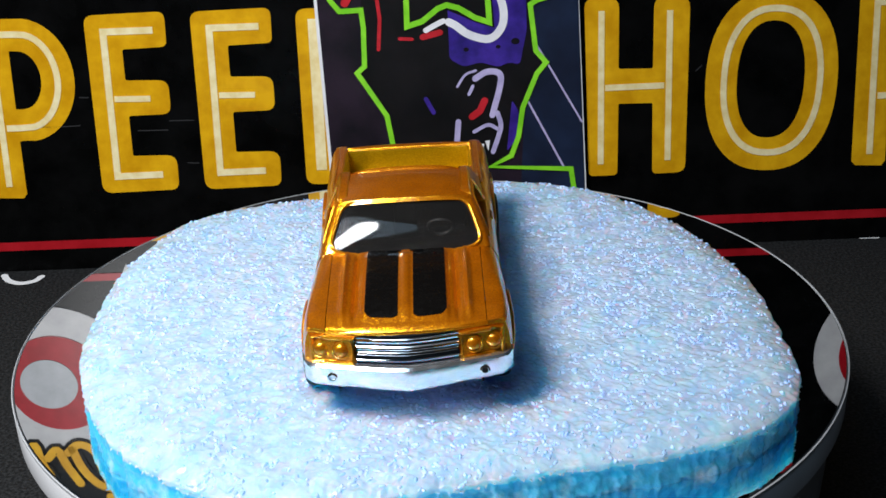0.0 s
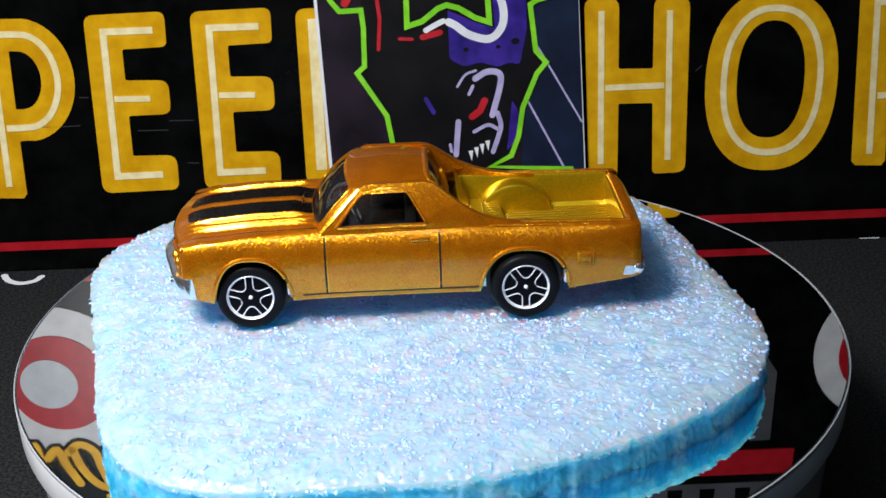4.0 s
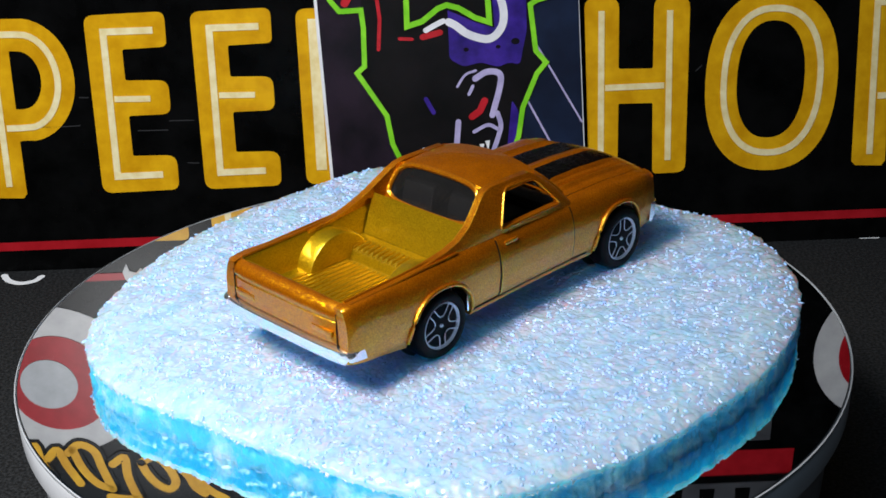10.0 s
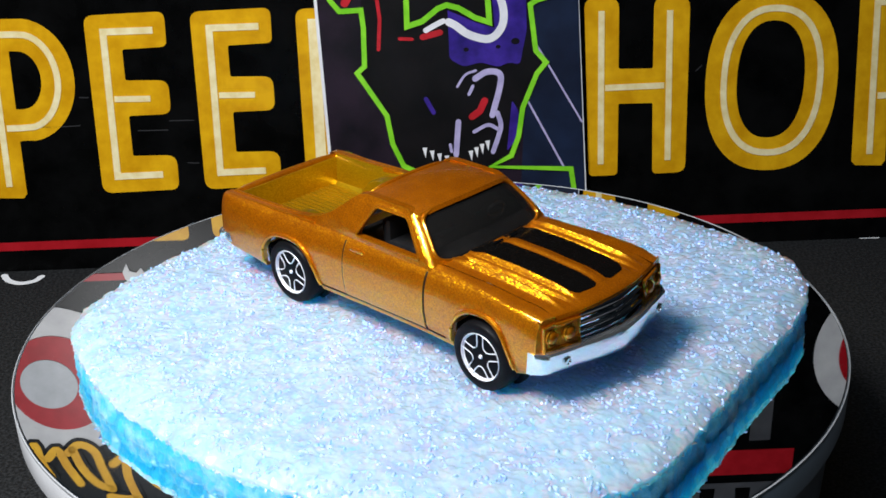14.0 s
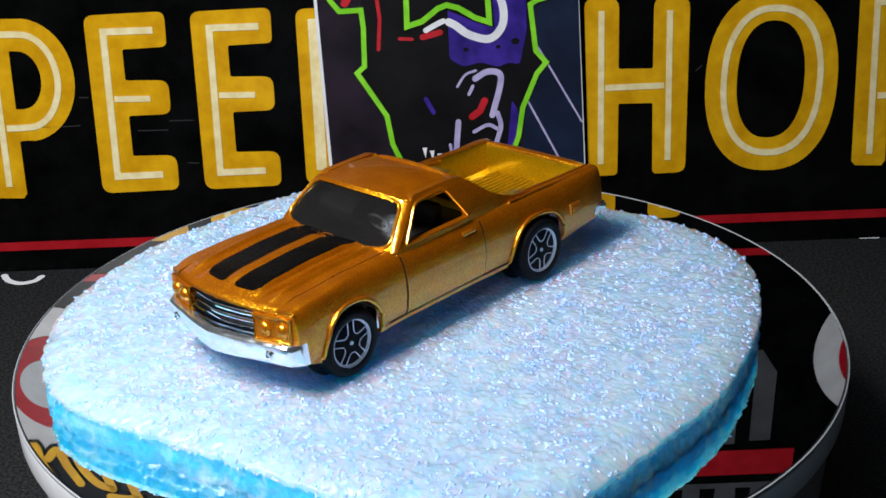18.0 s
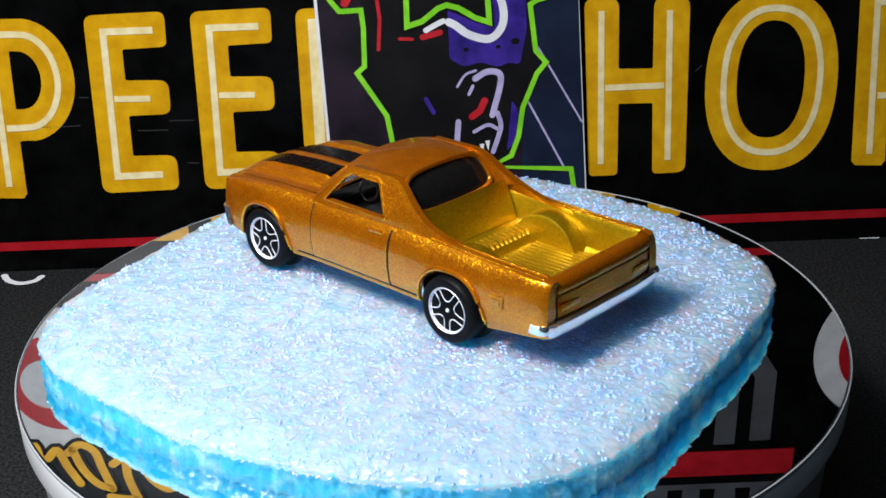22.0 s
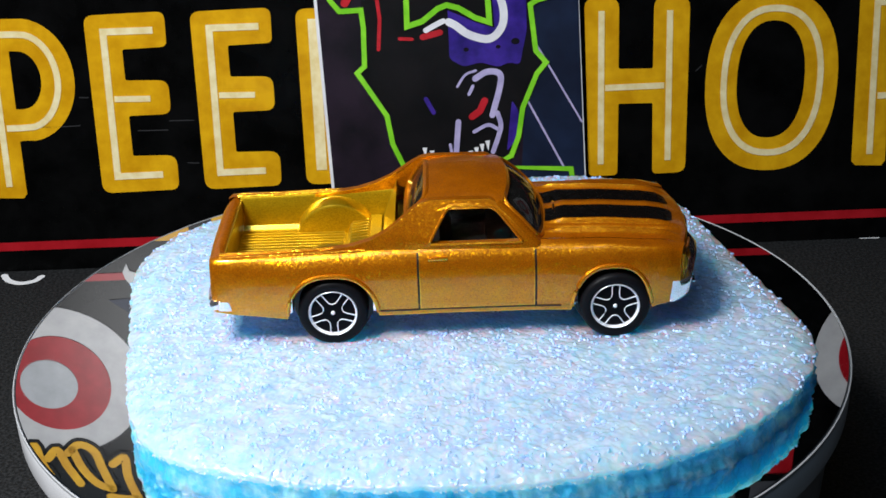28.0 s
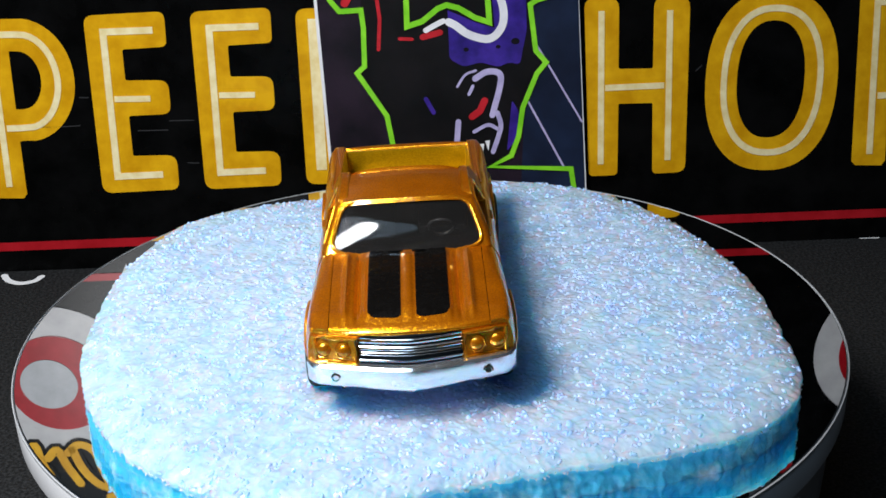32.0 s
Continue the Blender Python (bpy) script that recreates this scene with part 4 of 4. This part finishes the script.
def bed(car):
    bm = bmesh.new()
    # tub: walls, floor and bulkhead
    z0 = BED_FLOOR
    x0, x1, w = -39.6, -12.6, 11.5
    xs = [x0 + (x1 - x0) * k / 20 for k in range(21)]
    for s in (1, -1):
        grid_faces(bm, [[Vector((x, s * 11.75, top_z(x) + 0.05)), Vector((x, s * (w - 0.1), top_z(x) - 0.5)), Vector((x, s * (w - 0.4), z0 + 0.6)), Vector((x, s * (w - 1.0), z0))] for x in xs])
    # bulkhead under the rear window, leaning
    rows = []
    for k in range(7):
        f = k / 6
        rows.append([Vector((-14.8 + 2.6 * f, y, z0 + 1.9 + (17.2 - z0 - 1.9) * f)) for y in (-11.0, -6, 0, 6, 11.0)])
    grid_faces(bm, rows)
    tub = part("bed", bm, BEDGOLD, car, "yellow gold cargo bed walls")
    # ribbed floor, one sheet with raised ribs
    bm = bmesh.new()
    prof = []
    n = 17
    for k in range(n):
        c = -9.0 + 18.0 * k / (n - 1)
        prof += [(c - 0.33, 0.0), (c - 0.22, 0.42), (c + 0.22, 0.42), (c + 0.33, 0.0)]
    prof = [(-11.0, 0.0)] + prof + [(11.0, 0.0)]
    rows = []
    for x, g, lift in ((-39.6, 1, 0), (-38.9, 1, 0), (-38.5, 1, 0), (-21.6, 1, 0), (-21.3, 0, 0), (-21.0, 0, 0), (-20.4, 0, 1.6), (-20.0, 1.3, 1.7), (-17.2, 1.3, 2.0), (-16.8, 0, 2.0), (-15.0, 0, 2.0)):
        rows.append([Vector((x, y, z0 + lift + h * g)) for y, h in prof])
    grid_faces(bm, rows)
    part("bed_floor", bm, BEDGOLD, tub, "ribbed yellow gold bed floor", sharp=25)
    # beads along the rails
    for s in (1, -1):
        for y, r, rise in ((11.85, 0.24, 0.12), (13.0, 0.2, -0.02)):
            bm = bmesh.new()
            tube(bm, [(x, s * y, top_z(x) + rise) for x in [-40.0 + 23.0 * k / 20 for k in range(21)]], r, 6)
            part("rail_bead", bm, GOLD, tub, "raised gold rail edge")
    # wheel humps
    for s in (1, -1):
        bm = bmesh.new()
        rows = []
        for k in range(25):
            a = math.pi * k / 24
            row = []
            for r, y in ((6.2, 7.7), (6.7, 7.95), (6.9, 8.6), (6.9, 11.6)):
                row.append(Vector((-23.0 + r * math.cos(a), s * y, z0 - 1.2 + r * 0.98 * math.sin(a))))
            rows.append([Vector((-23.0 + 0.2 * math.cos(a), s * 8.0, z0 - 1.2 + 0.2 * math.sin(a)))] + row)
        grid_faces(bm, rows)
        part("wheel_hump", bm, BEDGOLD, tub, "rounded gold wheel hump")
    # tailgate
    bm = bmesh.new()
    rows = []
    prof = [(-39.5, 8.6), (-39.5, 13.8), (-39.85, 14.3), (-40.6, 14.5), (-41.4, 14.3), (-42.0, 13.7), (-42.3, 12.9), (-42.2, 12.35), (-41.95, 12.15), (-41.95, 11.9), (-42.1, 11.75), (-42.1, 8.3), (-41.7, 7.9), (-41.4, 6.2), (-40.5, 5.6)]
    for k in range(21):
        y = -12.6 + 25.2 * k / 20
        d = 0.9 * (abs(y) / 13.4) ** 4
        rows.append([Vector((x + d * (1 if x < -40 else 0), y, z - 0.15 * (y / 13.4) ** 2)) for x, z in prof])
    grid_faces(bm, rows)
    tg = part("tailgate", bm, GOLD, car, "gold tailgate with pressed panel")
    bm = bmesh.new()
    box(bm, -39.6, -39.3, -11.3, 11.3, 8.7, 14.0, 0.1)
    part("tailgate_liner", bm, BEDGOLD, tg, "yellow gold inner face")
    for y in (-11.9, 11.9):
        bm = bmesh.new()
        box(bm, -41.76, -41.0, y - 0.05, y + 0.05, 7.6, 13.2, 0.02)
        part("tailgate_seam", bm, SEAM, tg)
    for y in (-9.0, 9.0):
        bm = bmesh.new()
        box(bm, -42.14, -41.7, y - 2.2, y + 2.2, 9.3, 10.2, 0.04)
        part("tail_light", bm, GOLD, tg, "gold painted tail light")


def doors(car):
    for s in (1, -1):
        # door skin slightly proud of the flank, in its own seam
        for name, off, grow, material, lab in (("door_seam", 0.03, 0.34, SEAM, ""), ("door", 0.14, 0.0, GOLD, "gold door skin")):
            bm = bmesh.new()
            rows = []
            xs = [-8.5 - grow + (18.3 + 2 * grow) * k / 18 for k in range(19)]
            zs = [4.9 - grow + (14.9 - 4.9 + grow) * k / 14 for k in range(15)]
            for x in xs:
                rows.append([flank_at(x, z) + Vector((0, off, 0)) for z in zs])
            rows = [[p + Vector((0, -0.3, 0)) for p in rows[0]]] + rows + [[p + Vector((0, -0.3, 0)) for p in rows[-1]]]
            for r in rows:
                r.insert(0, r[0] + Vector((0, -0.3, 0)))
            rows = [[Vector((p.x, p.y * s, p.z)) for p in r] for r in rows]
            grid_faces(bm, rows)
            ob = part(name, bm, material, car, lab)
        bm = bmesh.new()
        p = flank_at(-5.4, 13.4)
        box(bm, -7.0, -4.0, s * (p.y + 0.05) - 0.35, s * (p.y + 0.05) + 0.35, 13.2, 13.8, 0.22)
        part("door_handle", bm, GOLD, ob, "small gold door handle")
        # side marker behind the rear wheel, on the left flank alone
        if s > 0:
            bm = bmesh.new()
            rows = []
            for x in (-33.9, -33.7, -31.1, -30.9):
                rows.append([flank_at(x, z) + Vector((0, 0.32 if 8.4 < z < 10.4 and -33.8 < x < -31.0 else -0.1, 0)) for z in (8.3, 8.5, 10.3, 10.5)])
            grid_faces(bm, rows)
            mk = part("side_marker", bm, GOLD, car, "raised gold side marker")
            for mx in (-32.4,):
                bm = bmesh.new()
                q = flank_at(mx, 9.4)
                box(bm, mx - 0.8, mx + 0.8, q.y + 0.1, q.y + 0.46, 8.95, 9.85, 0.1)
                part("marker_lens", bm, GOLD, mk, "small gold marker lens")
        # sill line
        bm = bmesh.new()
        tube(bm, [flank_at(x, 4.7) * 1.0 + Vector((0, 0.03, 0)) if s > 0 else Vector((x, -flank_at(x, 4.7).y - 0.03, 4.7)) for x in [-15 + 29 * k / 16 for k in range(17)]], 0.16, 6)
        part("sill_line", bm, SEAM, car)
        # raised wheel opening lips
        for wx, r in ((WHEEL_X, ARCH_F), (-WHEEL_X, ARCH_R)):
            bm = bmesh.new()
            pts = []
            for k in range(25):
                x = wx + (r - 0.02) * math.cos(math.pi * k / 24)
                q = side_point(x, 0.0)
                pts.append(Vector((front_bow(q.x, q.y), s * (q.y + 0.12), q.z + 0.1)))
            tube(bm, pts, 0.36, 8)
            part("arch_lip", bm, GOLD, car, "gold wheel arch lip")


def front_end(car):
    # nose panel behind the grille
    bm = bmesh.new()
    rows = []
    for k in range(33):
        y = -14.2 + 28.4 * k / 32
        x = front_bow(34.0, y)
        rows.append([Vector((x + 0.1, y, 13.7)), Vector((x + 0.4, y, 13.2)), Vector((x - 0.02, y, 12.9)), Vector((x - 0.05, y, 8.6)), Vector((x - 0.6, y, 6.0))])
    grid_faces(bm, rows)
    part("nose_panel", bm, GOLD, car, "gold nose panel")
    # grille: chrome bars in a slight V
    bm = bmesh.new()
    gx = lambda y: front_bow(34.0, y) - 0.05 + 0.55 * (1 - abs(y) / 7.2)
    rows = []
    for k in range(17):
        y = -7.3 + 14.6 * k / 16
        rows.append([Vector((gx(y) - 0.25, y, 12.9)), Vector((gx(y) - 0.25, y, 8.6))])
    grid_faces(bm, rows)
    gr = part("grille", bm, CHASSIS, car, "grey metal grille back")
    for z, r in ((12.75, 0.40), (11.55, 0.42), (10.5, 0.30), (9.45, 0.58), (8.6, 0.34)):
        bm = bmesh.new()
        tube(bm, [(gx(y), y, z) for y in [-7.3 + 14.6 * k / 14 for k in range(15)]], r, 8, flat=1.1)
        part("grille_bar", bm, CHROME, gr, "bright chrome bar")
    # headlight boxes and lamps
    for s in (1, -1):
        bm = bmesh.new()
        face = lambda y: front_bow(34.45, y) + 0.12
        bm2 = bmesh.new()
        grid_faces(bm2, [[Vector((face(y), s * y, 12.7)), Vector((face(y), s * y, 8.6)), Vector((face(y) - 0.8, s * y, 8.6))] for y in [7.6 + 6.0 * k / 8 for k in range(9)]])
        ring = [Vector((face(y), s * y, 12.6)) for y in (7.7, 9.8, 11.9, 13.6)] + [Vector((face(y), s * y, 8.8)) for y in (13.6, 11.9, 9.8, 7.7)]
        tube(bm, ring, 0.34, 8, closed=True)
        hb = part("headlight_frame", bm, GOLD, car, "gold headlight surround")
        part("headlight_panel", bm2, GOLD, hb, "gold headlight panel")
        for y in (9.4, 12.3):
            bm = bmesh.new()
            lathe(bm, [(1.35, -0.6), (1.35, 0.12), (1.2, 0.2), (1.05, 0.1), (0.95, 0.3), (0.6, 0.55), (0, 0.65)], 20, "z")
            bmesh.ops.rotate(bm, verts=bm.verts, cent=(0, 0, 0), matrix=Matrix.Rotation(radians(90), 3, "Y"))
            bmesh.ops.translate(bm, verts=bm.verts, vec=(face(y), s * y, 10.7))
            part("headlight", bm, GOLD, hb, "gold moulded round headlight")


def bumper(car, front):
    bm = bmesh.new()
    rows = []
    n = 40
    for k in range(n + 1):
        u = -1 + 2 * k / n
        y = 15.1 * u if front else 14.9 * u
        end = max(0.0, (abs(u) - 0.9) / 0.1)
        if front:
            x = front_bow(35.0, y * 0.95) + 0.5 + 0.9 * max(0.0, 1 - abs(u) / 0.55) - 1.3 * end ** 1.5
            zt, zb = 8.8 - 0.1 * abs(u), 5.1 - 0.3 * max(0.0, 1 - abs(u) / 0.5)
            sec = [(-1.1, zt), (-0.1, zt), (0.25, zt - 0.3), (0.22, zt - 1.0), (0.0, zb + 1.1), (-0.35, zb + 0.3), (-0.7, zb), (-1.5, zb)]
        else:
            x = -42.2 + 0.8 * abs(u) ** 4 + 1.5 * end ** 1.5
            zt, zb = 7.7 - 0.2 * end, 5.1 + 0.8 * end
            sec = [(1.0, zt), (-0.1, zt), (-0.6, zt - 0.25), (-0.62, zt - 0.9), (-0.4, zb + 0.7), (0.0, zb + 0.1), (0.4, zb), (1.4, zb)]
        rows.append([Vector((x + dx, y, z)) for dx, z in sec])
    vs = grid_faces(bm, rows)
    bm.faces.new(vs[0])
    bm.faces.new(list(reversed(vs[-1])))
    b = part("front_bumper" if front else "rear_bumper", bm, WHITEMETAL, car, "bright plated bumper")
    if not front:
        for s in (1, -1):
            bm = bmesh.new()
            lathe(bm, [(0, -0.95), (0.55, -0.8), (0.85, -0.3), (0.85, 0.3), (0.55, 0.8), (0, 0.95)], 18, "z", (-41.2, s * 14.45, 7.0))
            part("bumper_tip", bm, WHITEMETAL, b, "rounded plated bumper tip")
    if front:
        for s in (1, -1):
            bm = bmesh.new()
            y = 10.9
            lathe(bm, [(0.75, 0.0), (0.75, 0.18), (0.5, 0.22), (0.42, 0.05), (0, 0.05)], 18, "z")
            bmesh.ops.rotate(bm, verts=bm.verts, cent=(0, 0, 0), matrix=Matrix.Rotation(radians(90), 3, "Y"))
            bmesh.ops.translate(bm, verts=bm.verts, vec=(front_bow(35.0, y * 0.95) + 0.68, s * y, 6.9))
            part("bumper_lamp", bm, CHROME, b, "small round bumper lamp")
    return b


def wheel(car, x, s):
    hub = empty("wheel")
    hub.parent = car
    hub.location = (x * MM, (s * 11.2 - 0.4 * x / WHEEL_X) * MM, HUB_Z * MM)
    r = WHEEL_R

    def out(profile):
        return [(a, s * h) for a, h in profile]

    bm = bmesh.new()
    lathe(bm, out([(2.0, -0.2), (5.1, -0.2), (5.45, 0.15), (r, 0.7), (r, 3.2), (5.45, 3.9), (5.1, 4.2), (4.4, 4.3), (4.05, 4.15), (3.95, 3.6), (2.0, 3.4)]), 44, "y")
    part("tyre", bm, RUBBER, hub, "black moulded tyre", sharp=50)
    bm = bmesh.new()
    lathe(bm, out([(3.98, 3.2), (3.98, 3.55), (3.4, 3.75), (0, 3.75)]), 36, "y")
    rim = part("rim", bm, RIMBLACK, hub, "black wheel disc")
    bm = bmesh.new()
    lathe(bm, out([(3.74, 3.7), (3.76, 4.08), (3.83, 4.16), (3.9, 4.08), (3.92, 3.7), (3.74, 3.7)]), 40, "y")
    part("rim_ring", bm, RIMLINE, rim, "silver outer ring")
    # five outlined spokes: each pair of lines meets the ring and bends round the hub
    for k in range(5):
        a = 2 * math.pi * k / 5 + 0.3 * x / 22.5
        pts = []
        for rr, da in ((3.7, 0.16), (3.0, 0.20), (2.3, 0.25), (1.75, 0.38), (1.6, 0.628), (1.75, 0.876), (2.3, 1.006), (3.0, 1.056), (3.7, 1.096)):
            pts.append(Vector((rr * math.cos(a + da), s * 3.95, rr * math.sin(a + da))))
        bm = bmesh.new()
        tube(bm, pts, 0.095, 6)
        part("spoke", bm, RIMLINE, rim, "silver outlined spoke")
    bm = bmesh.new()
    lathe(bm, out([(0.32, 3.7), (0.32, 3.95), (0.24, 4.05), (0, 4.08)]), 16, "y")
    part("hub_cap", bm, RIMLINE, rim, "small silver hub")
    return hub


def cabin(car):
    bm = bmesh.new()
    box(bm, -12.2, 11.0, -11.2, 11.2, 9.0, 13.4, 0.5)
    tub = part("interior", bm, BLACKIN, car, "black moulded interior")
    for y in (5.2, -5.2):
        bm = bmesh.new()
        box(bm, -5.2, -3.2, y - 3.6, y + 3.6, 13.0, 17.6, 0.8)
        box(bm, -4.6, 2.6, y - 3.6, y + 3.6, 12.6, 14.2, 0.6)
        part("seat", bm, SEATGREY, tub, "black seat")
    bm = bmesh.new()
    box(bm, 6.5, 10.6, -10.6, 10.6, 12.6, 15.2, 0.9)
    part("dashboard", bm, BLACKIN, tub, "black dashboard")
    bm = bmesh.new()
    ring = [Vector((5.0 + 0.9 * math.sin(a), 5.2 + 1.9 * math.cos(a), 15.6 + 1.7 * math.sin(a))) for a in [2 * math.pi * k / 20 for k in range(20)]]
    tube(bm, ring, 0.22, 6, closed=True)
    part("steering_wheel", bm, CHASSIS, tub, "thin grey steering wheel")


def underside(car):
    bm = bmesh.new()
    box(bm, -39, 33.4, -10.6, 10.6, 3.9, 8.4, 0.6)
    base = part("chassis", bm, PLATED, car, "bright plated base")
    for wx in (WHEEL_X, -WHEEL_X):
        bm = bmesh.new()
        tube(bm, [(wx, -11.5, HUB_Z), (wx, 11.5, HUB_Z)], 0.6, 10)
        part("axle", bm, CHROME, base, "thin metal axle")
        # black discs added over the base, as the shade inside the arches
        for s in (1, -1):
            bm = bmesh.new()
            lathe(bm, [(0, s * 10.65), (6.6, s * 10.65), (6.6, s * 10.95), (0, s * 10.95)], 32, "y", (wx, 0, 5.2))
            part("arch_shade_disc", bm, BLACKIN, base, "black disc for the shade behind the wheel")
        for s in (1, -1):
            for e in (1, -1):
                bm = bmesh.new()
                cx = wx + e * (6.35 if wx > 0 else 6.75)
                box(bm, cx - 0.4, cx + 0.4, min(s * 10.2, s * 14.25), max(s * 10.2, s * 14.25), 4.6, 8.2, 0.45)
                part("well_tab", bm, WHITEMETAL, base, "bright plated wheel well tab")


def toy_car():
    car = empty("toy_car")
    tagged(car, "metallic gold toy pickup with black hood stripes on foam", "toy car")
    car_body(car)
    hood(car)
    cab(car)
    bed(car)
    doors(car)
    front_end(car)
    bumper(car, True)
    bumper(car, False)
    cabin(car)
    underside(car)
    for x in (WHEEL_X, -WHEEL_X):
        for s in (1, -1):
            wheel(car, x, s)
    return car


desk_and_room()
tin_sign()
picture_card()
TABLE, PLATTER = turntable()
TABLE.location.x = 0.00045
PAD = foam_pad()
CAR = toy_car()
CAR_SPOT = Vector((-7.70, 0.2, 0)) * MM     # where the car stands on the pad
CAR_TURN = 202.3
CAR_LIFT = 0.0009
CAR_ROLL = 1.1           # its right wheels sink deeper into the foam
AXIS_X = 0.00045


def motions():
    """The platter turns, and the foam pad and the car ride on it."""
    times = [k * 0.5 for k in range(65)]
    stand = Matrix.Translation((CAR_SPOT.x, CAR_SPOT.y, FOAM_TOP + CAR_LIFT)) @ pose(0, 0, 0, 0, 0, CAR_TURN) @ pose(0, 0, 0, CAR_ROLL, 0, 0)
    walk(PLATTER, [(t, pose(0, 0, 0, 0, 0, spin(t))) for t in times])
    walk(PAD, [(t, pose(AXIS_X, 0, PLATTER_TOP, 0, 0, spin(t))) for t in times])
    walk(CAR, [(t, pose(AXIS_X, 0, 0, 0, 0, spin(t)) @ stand) for t in times])


motions()
